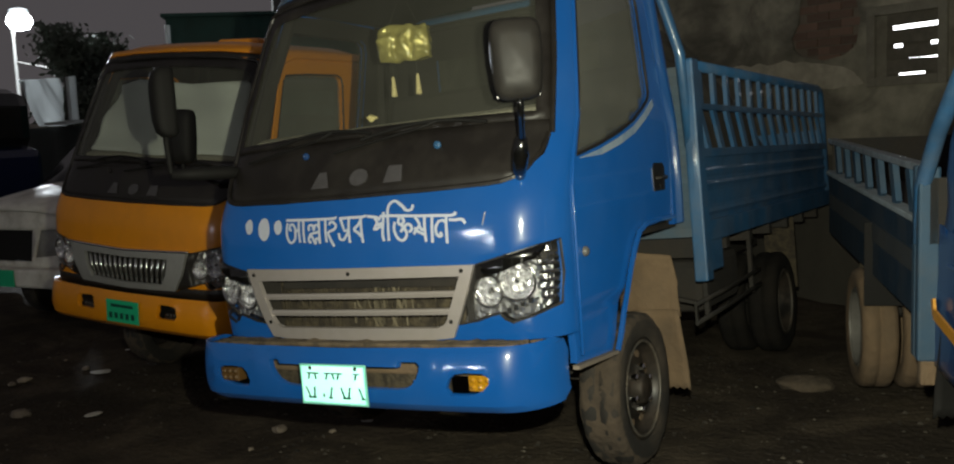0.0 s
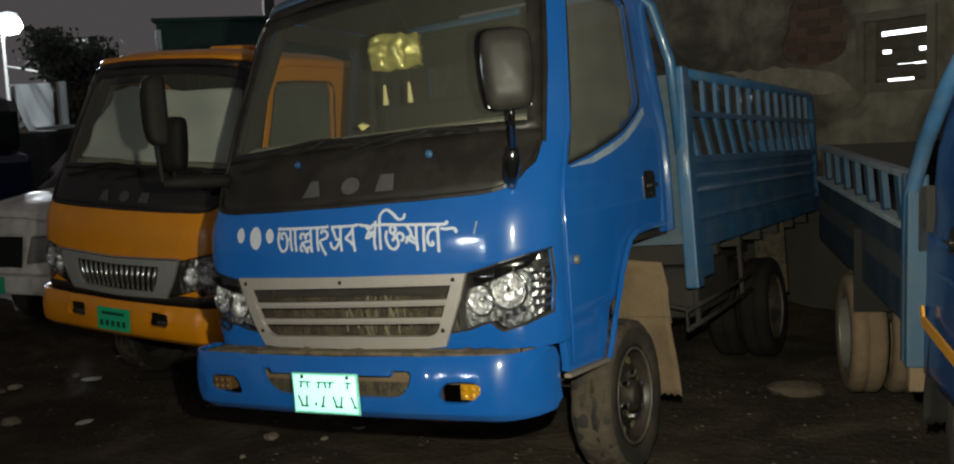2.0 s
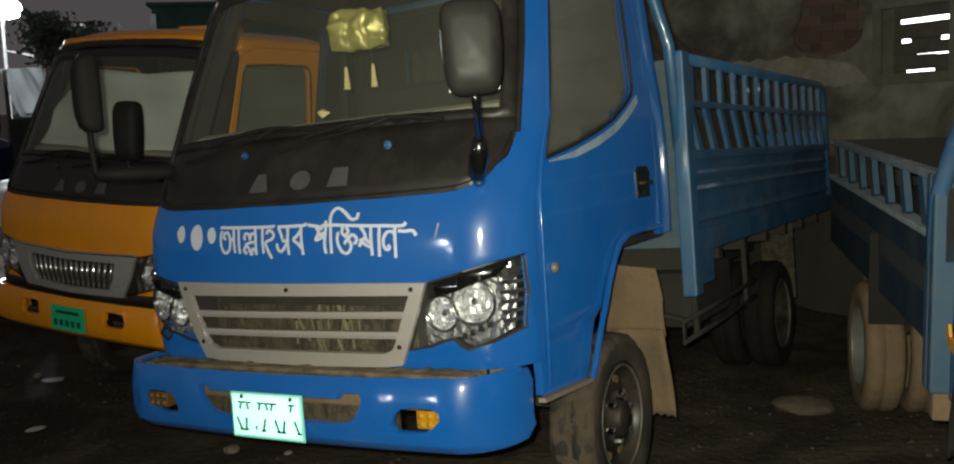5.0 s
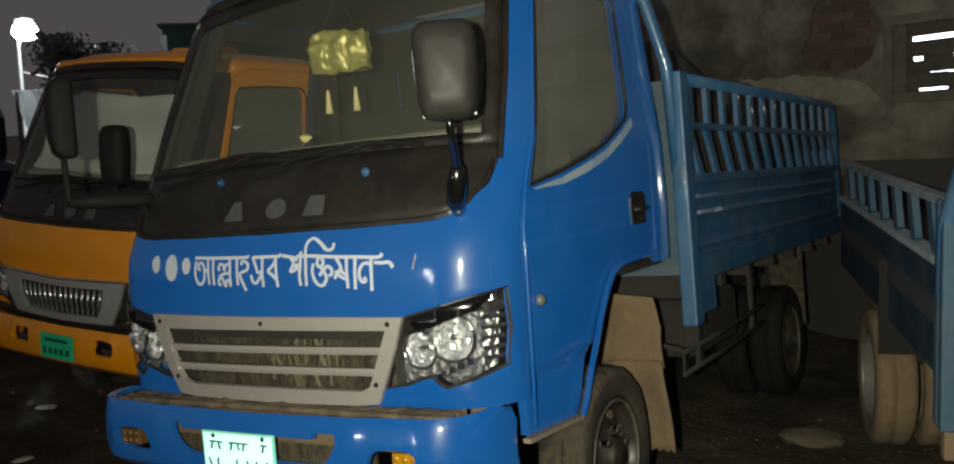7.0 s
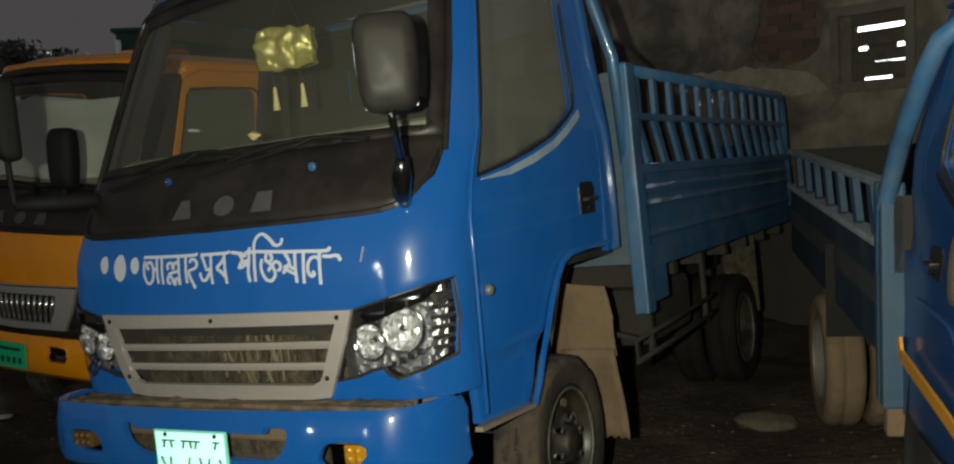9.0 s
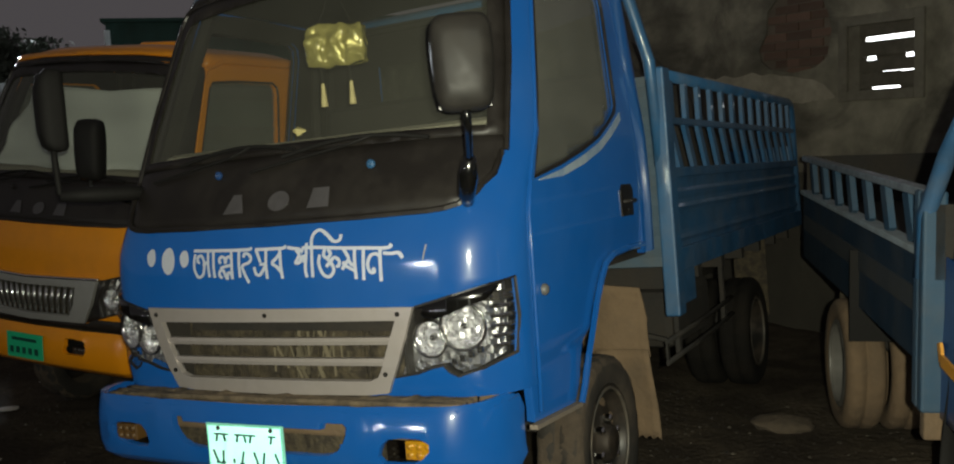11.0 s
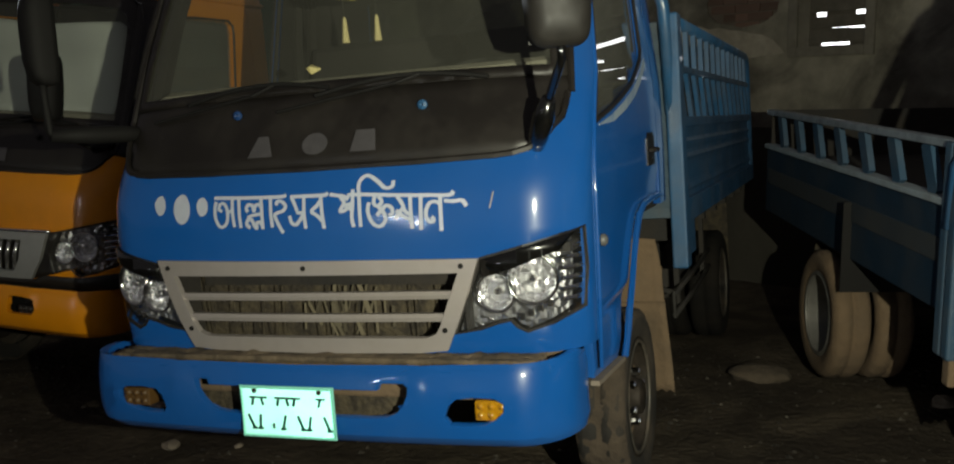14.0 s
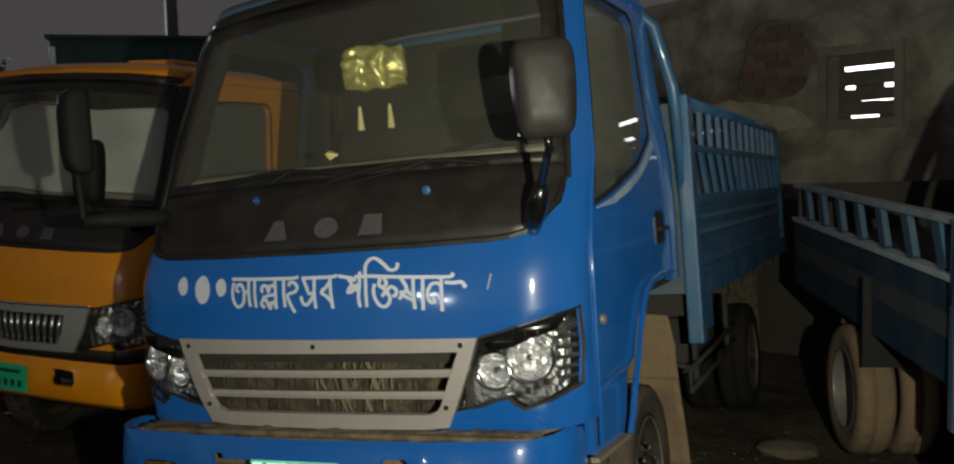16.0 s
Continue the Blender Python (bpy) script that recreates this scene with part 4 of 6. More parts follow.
    for k in range(26 if style == "slats" else 0):
        x = random.gauss(0.13, 0.10)
        z0 = random.uniform(0.70, 0.80)
        part("straw", bar((x, 0.104, z0), (x + random.uniform(-0.05, 0.05), 0.098, z0 + random.uniform(0.05, 0.15)), random.uniform(0.004, 0.014), 0.006, (0, 1, 0)), STRAW, gp)
    part("tie_bar", bar((-0.02, 0.10, 0.905), (0.24, 0.095, 0.912), 0.012, 0.028), MUD, gp)
    part("tie_plate", bar((-0.5, 0.10, 0.905), (0.5, 0.09, 0.90), 0.012, 0.035), CHASSIS, gp)
    if style == "slats":
        part("front_beam", box(-0.82, 0.82, -0.075, 0.05, 0.54, 0.648), MUD, truck, "dust-caked cross beam behind the bumper", bevel=0.01)
        def crust(x, v):
            h = noise.noise(Vector((x * 9, v * 3, 4))) + 0.6 * noise.noise(Vector((x * 31, v * 7, 8)))
            return Vector((x, -0.082 + 0.125 * v + 0.012 * noise.noise(Vector((x * 14, 2, 1))), 0.651 + 0.016 * h * math.sin(math.pi * v)))
        part("mud_crust", patch([(-0.80, 0), (0.80, 0), (0.80, 1), (-0.80, 1)], [], crust, 0.03), MUD_CRUST, truck, "dried mud caked on the cross beam", smooth=True, solid=-0.02)
    # bumper
    bp = new("bumper")
    bp.parent = truck
    if style == "bars":
        # flat bumper, close to the cab
        bp.location = (0, 0.10, -0.004)
    if style == "slats":
        fog = [(0.52, 0.505), (0.535, 0.545), (0.56, 0.567), (0.62, 0.573), (0.70, 0.570), (0.735, 0.555), (0.735, 0.53), (0.70, 0.503), (0.655, 0.487), (0.60, 0.482), (0.535, 0.484)]
    else:
        fog = [(0.31, 0.53), (0.32, 0.605), (0.34, 0.615), (0.47, 0.615), (0.49, 0.605), (0.50, 0.55), (0.48, 0.52), (0.33, 0.517)]
    holes = [fog, mirrored(fog)]
    if style == "slats":
        holes.append([(-0.395, 0.610), (-0.34, 0.610), (-0.332, 0.592), (0.298, 0.590), (0.304, 0.612), (0.39, 0.612), (0.405, 0.600), (0.402, 0.575), (0.388, 0.545), (0.365, 0.520), (0.33, 0.504), (0.28, 0.498), (-0.27, 0.498), (-0.31, 0.504), (-0.345, 0.520), (-0.37, 0.545), (-0.388, 0.575)])
    edge = [(-1.16, 0.44), (-1.06, 0.412), (-0.75, 0.404), (0, 0.400), (0.75, 0.402), (1.06, 0.408), (1.16, 0.44), (1.17, 0.60), (1.13, 0.648), (1.05, 0.668), (0.75, 0.672), (0, 0.664), (-0.75, 0.672), (-1.05, 0.668), (-1.13, 0.648), (-1.17, 0.60)]
    part("bumper_skin", patch(edge, holes, bumper_skin, 0.045), paint, bp, smooth=True, solid=0.03, bevel=0.006)
    top = [(-1.12, 0), (1.12, 0), (1.12, 1), (-1.12, 1)]
    part("bumper_top", patch(top, [], lambda s, v: bumper_skin(s, 0.655) + Vector((-0.04 * v * (s / 1.1) ** 3, 0.045 * v, -0.004 * v)), 0.07), paint, bp, smooth=True, solid=0.01)
    part("bumper_core", box(-0.45, 0.45, -0.07, 0.0, 0.43, 0.62), MUD_DARK if style == "slats" else RUBBER, bp)
    for sg in (1, -1):
        # The lamp at -x takes a darker, rougher amber.
        amber = BLACK if style == "bars" else AMBER if sg > 0 else DARK_AMBER
        fl = new("fog_lamp")
        fl.parent = bp
        x = sg * (0.668 if style == "slats" else 0.41)
        part("lamp_body", box(x - 0.055, x + 0.055, -0.135, -0.08, 0.497, 0.560), amber, fl, "amber fog lamp" if style == "slats" else "dark vent insert", bevel=0.006)
        for a in range(3):
            for b2 in range(2):
                c = (x - 0.034 + 0.034 * a, -0.134, 0.515 + 0.028 * b2)
                part("cell", lathe([(0.013, 0), (0.010, -0.006), (0.001, -0.009)], "y", c, 10), amber, fl, smooth=True)
    # number plate, its characters as bars
    plate_y = -0.183 if style == "slats" else -0.083
    px0, px1, pz0, pz1 = (-0.188, 0.158, 0.432, 0.598) if style == "slats" else (-0.16, 0.16, 0.45, 0.61)
    np_ob = part("number_plate", box(px0, px1, plate_y - 0.0075, plate_y, pz0, pz1), plate_mat or PLATE, truck, "reflective green-white number plate", bevel=0.003)
    if style == "slats":
        part("plate_rim", tube([(px0, -0.19, pz0), (px1, -0.19, pz0), (px1, -0.19, pz1), (px0, -0.19, pz1)], 0.004, 6, closed=True), PLATE, np_ob)
        part("reflective_sheet", prism_sheet(px0 + 0.006, px1 - 0.006, pz0 + 0.006, pz1 - 0.006, -0.1945), PRISM, np_ob, "bright prismatic reflective sheet")
        for x0, x1 in ((-0.150, -0.085), (-0.055, 0.040), (0.098, 0.130)):
            part("bar", box(x0, x1, -0.1985, -0.195, 0.561, 0.566), INK, np_ob)
            for k in range(int((x1 - x0) / 0.030)):
                x = x0 + 0.014 + 0.030 * k
                part("bar", bar((x, -0.197, 0.560), (x - 0.006 + 0.012 * (k % 2), -0.197, 0.538), 0.006, 0.004, (0, 1, 0)), INK, np_ob)
        for k in range(7):
            x, tall = -0.160 + 0.047 * k, 0.018 if k == 2 else 0.046
            lean = (0.020, -0.004, 0.0, -0.012, 0.016, -0.010, 0.018)[k]
            part("bar", bar((x, -0.197, 0.460 + tall), (x + lean, -0.197, 0.462), 0.006, 0.004, (0, 1, 0)), INK, np_ob)
            if k != 2:
                part("bar", bar((x + lean - 0.008, -0.197, 0.461), (x + lean + 0.010, -0.197, 0.461), 0.007, 0.004, (0, 1, 0)), INK, np_ob)
        for x in (-0.13, 0.11):
            part("plate_bolt", lathe([(0.008, 0), (0.008, -0.004), (0.001, -0.007)], "y", (x, -0.195, 0.585), 8), CHASSIS, np_ob)
    else:
        for k in range(5):
            part("bar", box(px0 + 0.03 + 0.055 * k, px0 + 0.06 + 0.055 * k, plate_y - 0.010, plate_y - 0.008, pz0 + 0.03, pz0 + 0.07), INK, np_ob)
        part("bar", box(px0 + 0.05, px1 - 0.05, plate_y - 0.010, plate_y - 0.008, pz1 - 0.05, pz1 - 0.03), INK, np_ob)
    # badge on the black panel as three plain shapes
    for kind, x in zip(("taper", "oval", "block"), (-0.187, 0.024, 0.209) if style == "slats" else (-0.20, 0.0, 0.19)):
        if kind == "oval":
            shape = [(across(x + 0.048 * math.cos(t)), 1.372 + 0.036 * math.sin(t)) for t in (2 * math.pi * k / 20 for k in range(20))]
        else:
            a, b = (0.050, 0.020) if kind == "taper" else (0.046, 0.034)
            shape = [(across(x - a), 1.338), (across(x + a), 1.338), (across(x + b), 1.408), (across(x - b), 1.408)]
        part("badge", patch(shape, [], lambda s, z: cab(s, z, 0.001), 0.1), GREY_LETTER, truck, "plain grey badge shape", solid=0.004)
    # side brackets between bumper and door
    for sg in (1, -1):
        part("bumper_bracket", box(sg * 0.76, sg * 0.85, 0.12, 0.24, 0.56, 0.66), MUD, truck, "dusty steel bracket", bevel=0.008)
    for settings in mirrors:
        mirror(truck, *settings)
    # chassis and wheels
    for sg in (1, -1):
        part("chassis_rail", box(sg * 0.36, sg * 0.44, 0.2, 5.1, 0.56, 0.74), CHASSIS, truck)
    part("front_axle", box(-0.75, 0.75, 0.94, 1.06, 0.30, 0.40), CHASSIS, truck)
    part("rear_axle", tube([(-0.8, axle_y, 0.30), (-0.2, axle_y, 0.32), (0, axle_y, 0.34), (0.2, axle_y, 0.32), (0.8, axle_y, 0.30)], [0.07, 0.07, 0.16, 0.07, 0.07], 12), CHASSIS, truck)
    part("gearbox", box(-0.25, 0.25, 0.9, 1.7, 0.45, 0.95), CHASSIS, truck, bevel=0.05)
    for (x, y, dual), dz in zip(((0.80, 1.0, False), (-0.80, 1.0, False), (0.84, axle_y, True), (-0.84, axle_y, True)), wheel_z):
        wheel(truck, x + (wide if x > 0 else -wide) * dual, y, dz, 0.365, 1 if x > 0 else -1, dual, "rear_wheel" if dual else "front_wheel", tread if dual else None)
    for sg in (1, -1):
        fl = patch([(0.60, 0.52), (0.60, 0.86), (0.66, 0.87), (0.895, 0.84), (0.915, 0.70), (0.93, 0.52)], [], lambda u, v: Vector((sg * u, 1.50 + 0.012 * math.sin(v * 19) + 0.012 * math.sin(u * 23), v)), 0.05)
        flap = part("mud_flap", fl, MUD, truck, "mud-caked rubber flap behind the front wheel", smooth=True, solid=0.008)
        teeth = [(0.955 - 0.02 * k, 0.13 + (0.014 if k % 2 else 0.0)) for k in range(12)]
        fl = patch([(0.68, 0.56), (0.938, 0.56)] + teeth + [(0.70, 0.40)], [], lambda u, v: Vector((sg * u, 1.478 + 0.03 * math.sin(v * 8) + 0.015 * math.sin(u * 17), v)), 0.05)
        part("lower_flap", fl, MUD, flap, smooth=True, solid=0.008)
        if tread is MUD:
            continue
        guard = new("side_guard")
        guard.parent = truck
        for z in (0.54, 0.438):
            pts = [(sg * 0.93, 1.755, z), (sg * 0.93, 2.4, z + 0.004), (sg * 0.93, 3.0, z + 0.02), (sg * 0.92, 3.2, z + 0.022)]
            part("guard_rail", tube(pts, 0.0135, 10), GUARD_BLACK, guard, "glossy black underrun rail", smooth=True)
        part("guard_end", bar((sg * 0.93, 1.765, 0.425), (sg * 0.93, 1.765, 0.555), 0.012, 0.03, (0, 1, 0)), GUARD_BLACK, guard)
        part("guard_stay", bar((sg * 0.92, 1.80, 0.545), (sg * 0.44, 1.82, 0.64), 0.03, 0.02), CHASSIS, guard)
        for y in (2.05, 3.05):
            part("guard_post", box(sg * 0.885, sg * 0.91, y, y + 0.04, 0.42, 0.80), CHASSIS, guard)
    for sg in (1, -1):
        part("rear_flap", box(sg * 0.70, sg * 0.93, axle_y + 0.45, axle_y + 0.462, 0.28, 0.86), MUD_DARK, truck, "muddy flap behind the rear wheels")
    part("fuel_tank", box(0.46, 0.84, 2.2, 3.0, 0.42, 0.74), CHASSIS, truck, "dusty dark fuel tank", bevel=0.05)
    bed(truck)
    return truck


BED_AT = pose(0.022, 1.85, 0, 0, 0, -1.2)


def tall_bed(truck):
    """Cargo body with tall slatted sides, tilted a little against the cab."""
    b = new("cargo_body")
    b.parent = truck
    b.matrix_local = BED_AT
    tagged(b, "faded blue steel cargo body with tall slatted sides")
    L, X = 3.32, 0.945
    part("bed_floor", box(-X + 0.03, X - 0.03, 0.0, L, 0.90, 0.96), BED_BLUE, b)
    for k in range(7):
        y = 0.1 + k * 0.5
        part("cross_member", box(-X + 0.05, X - 0.05, y, y + 0.07, 0.78, 0.90), CHASSIS, b)
    for sg in (1, -1):
        x = sg * X
        side = new("side_gate")
        side.parent = b
        # lower solid board with pressed ribs
        def board(u, v):
            rib = 0.016 * (max(0, 1 - abs(v - 1.18) / 0.02) + max(0, 1 - abs(v - 1.255) / 0.02) + max(0, 1 - abs(v - 1.03) / 0.025))
            return Vector((x + sg * rib, u, v))
        part("lower_board", patch([(0.03, 0.97), (L, 0.97), (L, 1.34), (0.03, 1.34)], [], board, 0.02 if sg > 0 else 0.1), BED_BLUE, side, solid=0.02)
        part("bottom_rail", box(x - 0.03, x + 0.03, 0.0, L, 0.87, 0.985), BED_BLUE, side, bevel=0.006)
        part("middle_rail", box(x - 0.022, x + 0.022, 0.0, L, 1.335, 1.385), BED_BLUE, side, bevel=0.005)
        part("upper_rail", box(x - 0.018, x + 0.018, 0.0, L, 1.60, 1.635), BED_BLUE, side, bevel=0.005)
        pts = [(x, 0.0, 1.842), (x, L - 0.12, 1.842), (x, L - 0.04, 1.825), (x, L, 1.77), (x, L, 0.9)]
        part("top_rail", tube(pts, 0.030, 8), BED_BLUE, side, smooth=True)
        for k in range(13):
            y = 0.12 + k * 0.252
            part("upright_slat", box(x - 0.012, x + 0.012, y, y + 0.05, 1.62, 1.835), BED_BLUE, side)
            part("sloping_slat", bar((x, y - 0.02, 1.62), (x, y + 0.13, 1.36), 0.022, 0.055, (0, 1, 0)), BED_BLUE, side)
        part("corner_post", box(x - 0.04, x + 0.035, -0.05, 0.06, 0.66, 1.872), BED_BLUE, side, "upright corner post", bevel=0.01)
        part("post_brace", box(x - 0.035, x + 0.02, 0.06, 0.30, 0.70, 0.88), BED_BLUE, side, bevel=0.01)
    def head(u, v):
        return Vector((u, -0.01 + 0.014 * abs((v * 9.5) % 1 - 0.5) * 2, v))
    part("headboard", patch([(-X, 0.90), (X, 0.90), (X, 1.84), (-X, 1.84)], [], head, 0.026), BED_DUST, b, "ribbed dusty headboard", solid=0.02)
    hoop = [(-X + 0.02, -0.02, 1.4), (-0.92, -0.06, 1.9), (-0.86, -0.12, 2.2), (-0.80, -0.14, 2.27), (-0.70, -0.15, 2.30), (0.70, -0.15, 2.30), (0.80, -0.14, 2.27), (0.86, -0.12, 2.2), (0.92, -0.06, 1.9), (X - 0.02, -0.02, 1.4)]
    part("headboard_hoop", tube(hoop, 0.03, 8), BED_BLUE, b, "bent tube over the headboard", smooth=True)
    part("tailgate", box(-X, X, L - 0.03, L, 0.95, 1.5), BED_BLUE, b)


def low_bed(truck):
    """Cargo body with low slatted sides, a pale band on its boards."""
    b = new("cargo_body")
    b.parent = truck
    b.matrix_local = pose(0, 1.58, 0.045, 0.8, 0, 0)
    tagged(b, "dull blue cargo body with low slatted sides")
    L, X = 2.98, 0.965
    part("bed_floor", box(-X + 0.03, X - 0.03, 0.0, L, 0.84, 0.88), CHASSIS, b)
    for k in range(5):
        part("cross_member", box(-X + 0.06, X - 0.06, 0.2 + 0.6 * k, 0.28 + 0.6 * k, 0.70, 0.84), CHASSIS, b)
    for sg in (1, -1):
        x = sg * X
        # Shade inside the bed is painted: far side, floor and ends go chassis-dark.
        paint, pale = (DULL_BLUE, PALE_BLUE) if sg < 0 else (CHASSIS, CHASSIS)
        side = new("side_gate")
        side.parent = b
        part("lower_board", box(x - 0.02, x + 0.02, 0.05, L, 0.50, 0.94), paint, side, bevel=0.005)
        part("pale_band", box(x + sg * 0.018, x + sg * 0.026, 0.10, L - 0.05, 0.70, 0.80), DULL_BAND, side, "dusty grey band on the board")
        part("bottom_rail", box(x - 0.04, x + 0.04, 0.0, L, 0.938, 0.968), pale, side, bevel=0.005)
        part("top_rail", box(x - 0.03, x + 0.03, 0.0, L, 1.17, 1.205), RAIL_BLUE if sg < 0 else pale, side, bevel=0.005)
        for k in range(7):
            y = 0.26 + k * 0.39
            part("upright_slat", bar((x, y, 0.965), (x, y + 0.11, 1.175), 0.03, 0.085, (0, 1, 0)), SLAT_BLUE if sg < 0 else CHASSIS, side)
        for y0, y1 in ((-0.03, 0.035), (0.042, 0.11)):
            part("corner_post", box(x - 0.045, x + 0.045, y0, y1, 0.33, 1.20), SLAT_BLUE, side, "upright corner post", bevel=0.012)
        part("post_foot", box(x - 0.03, x + 0.045, -0.025, 0.04, 0.22, 0.335), MUD, side, bevel=0.01)
        part("wheel_flap", box(sg * 0.42, sg * 1.03, 1.198, 1.21, 0.322, 0.80), RUBBER, side, "dark flap before the rear wheels")
    part("headboard", box(-X, X, -0.03, 0.0, 0.86, 1.15), CHASSIS, b)
    part("tailgate", box(-X, X, L - 0.03, L, 0.60, 1.20), CHASSIS, b)


# Both rails made pale: the light on their upper faces is in the colour.
PALE_BLUE = material("chalky_blue_paint", (0.32, 0.38, 0.42), 0.6, grain=0.15, scale=20, dirt=(0.14, 0.14, 0.13), dirt_amount=0.5, dirt_scale=6)
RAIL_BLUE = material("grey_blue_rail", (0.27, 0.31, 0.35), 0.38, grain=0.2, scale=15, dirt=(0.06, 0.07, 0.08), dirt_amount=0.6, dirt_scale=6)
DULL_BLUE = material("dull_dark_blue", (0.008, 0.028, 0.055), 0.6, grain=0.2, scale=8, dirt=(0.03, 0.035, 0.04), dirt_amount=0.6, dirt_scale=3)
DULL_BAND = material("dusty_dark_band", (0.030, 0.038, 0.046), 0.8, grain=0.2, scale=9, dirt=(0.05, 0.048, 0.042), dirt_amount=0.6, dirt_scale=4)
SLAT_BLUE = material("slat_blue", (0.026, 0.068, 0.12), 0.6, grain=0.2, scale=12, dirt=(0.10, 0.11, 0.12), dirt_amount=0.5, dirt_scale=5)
DULL_LENS = material("dull_headlight", (0.22, 0.22, 0.21), 0.25, coat=0.5, grain=0.2)
DARK_GLASS = material("dark_glass", (0.012, 0.013, 0.014), 0.08, coat=0.5)
DASH = material("dusty_dashboard", (0.24, 0.22, 0.18), 0.8, grain=0.2, scale=7)
LENS_GREY = material("marker_lens", (0.12, 0.12, 0.12), 0.4)
STRAW = material("dusty_straw", (0.13, 0.11, 0.072), 0.9, grain=0.3, scale=20, vary=0.4)
MUD_CRUST = material("caked_mud", (0.14, 0.105, 0.068), 0.95, grain=0.5, scale=20, dirt=(0.022, 0.019, 0.016), dirt_amount=1.0, dirt_scale=11, bump=0.6, bump_scale=30)
MUD_DARK = material("dusty_radiator", (0.035, 0.028, 0.02), 0.9, grain=0.5, scale=18, dirt=(0.115, 0.092, 0.055), dirt_amount=0.95, dirt_scale=17, bump=0.6)
BED_DUST = material("dusty_blue_grey", (0.06, 0.10, 0.14), 0.7, grain=0.2, scale=10, dirt=(0.11, 0.11, 0.105), dirt_amount=0.8, dirt_scale=4, bump=0.1)

# ---- ground ----
def ground_z(x, y):
    slope = 0.068 * (max(-4.2, min(0.5, x)) + 0.97)
    far = max(0.0, min(1.0, (math.hypot(x + 2, y - 4) - 9) / 10))
    dip = 0.09 * max(0.0, min(1.0, (x + 2.6) / 0.6)) * max(0.0, min(1.0, (y - 4.6) / 0.8))
    return slope * (1 - far) - 0.1 * far - 0.12 - dip


def terrain():
    bm = bmesh.new()
    xs = [-400, -120, -60, -35, -22] + [-16 + 0.25 * k for k in range(93)] + [12, 20, 40, 120, 400]
    ys = [-400, -100, -30, -12, -6] + [-4 + 0.25 * k for k in range(69)] + [18, 24, 40, 120, 400]
    grid = []
    for x in xs:
        row = []
        for y in ys:
            near = abs(x + 2) < 14 and -4 < y < 13
            n = noise.noise(Vector((x * 0.9, y * 0.9, 0))) * 0.03 + noise.noise(Vector((x * 3.1, y * 3.1, 5))) * 0.016 if near else 0
            row.append(bm.verts.new((x, y, ground_z(x, y) + n - 0.01)))
        grid.append(row)
    for a, b in zip(grid, grid[1:]):
        for j in range(len(ys) - 1):
            bm.faces.new((a[j], b[j], b[j + 1], a[j + 1]))
    return part("ground", bm, EARTH, smooth=True)


EARTH = material("trodden_earth", (0.058, 0.047, 0.035), 1.0, spec=0.12, grain=0.45, scale=14, dirt=(0.12, 0.096, 0.068), dirt_amount=0.85, dirt_scale=3.2, stain=(0.035, 0.028, 0.022), stain_amount=0.8, stain_scale=1.1, bump=0.9, bump_scale=22)
tagged(terrain(), "dark trodden earth with litter and stones", "ground", kind="structure")

# ---- rear wall with its slatted window ----
WALL_AT = pose(-1.07, 8.93, 0, 0, 0, -27)
PLASTER = material("stained_plaster", (0.195, 0.178, 0.142), 0.95, grain=0.6, scale=5.0, dirt=(0.075, 0.069, 0.055), dirt_amount=0.95, dirt_scale=1.7, stain=(0.05, 0.045, 0.036), stain_amount=0.85, stain_scale=0.8, bump=0.5, bump_scale=12)
BRICK = material("bare_brick", (0.105, 0.060, 0.045), 0.95, grain=0.3, scale=12, dirt=(0.075, 0.06, 0.05), dirt_amount=0.8, dirt_scale=4, bump=0.4, vary=0.35)
MORTAR = material("old_mortar", (0.105, 0.086, 0.070), 0.95, grain=0.3, scale=10, bump=0.4)
OLD_WOOD = material("grey_weathered_wood", (0.13, 0.118, 0.095), 0.85, grain=0.3, scale=16, dirt=(0.06, 0.05, 0.04), dirt_amount=0.6, bump=0.3)
DARK_WOOD = material("dark_weathered_wood", (0.085, 0.075, 0.06), 0.9, grain=0.4, scale=16, dirt=(0.03, 0.026, 0.02), dirt_amount=0.6, bump=0.3)
NEIGHBOUR_LIGHT = glowing("lit_yard_behind", (0.95, 0.97, 1.0), 4.0)
wall = thing("wall_rear", "stained plaster wall with a bare brick patch", "wall", WALL_AT, kind="structure")
hole = [(-0.50, 1.78), (0.09, 1.78), (0.09, 2.30), (-0.50, 2.30)]
bare = [(-1.40, 2.10), (-1.30, 2.02), (-1.05, 1.97), (-0.82, 2.0), (-0.70, 2.08), (-0.66, 2.3), (-0.70, 2.45), (-0.78, 2.62), (-1.0, 2.68), (-1.2, 2.65), (-1.32, 2.52), (-1.34, 2.32), (-1.42, 2.2)]
topline = [(9.0, 3.16), (-9.0, 2.90)]
def wall_skin(u, v):
    return Vector((u, noise.noise(Vector((u * 1.3, v * 1.3, 2))) * 0.012, v))
part("plaster", patch([(-9.0, -0.4), (9.0, -0.4)] + topline, [hole, bare], wall_skin, 0.25), PLASTER, wall, solid=0.02)
part("wall_core", patch([(-9.0, -0.4), (9.0, -0.4)] + topline, [hole], lambda u, v: Vector((u, 0.03, v)), 2.0), MORTAR, wall, solid=-0.2)
shared = box(-0.12, 0.12, 0.0, 0.02, -0.033, 0.033)
first = part("brick", shared, BRICK, wall)
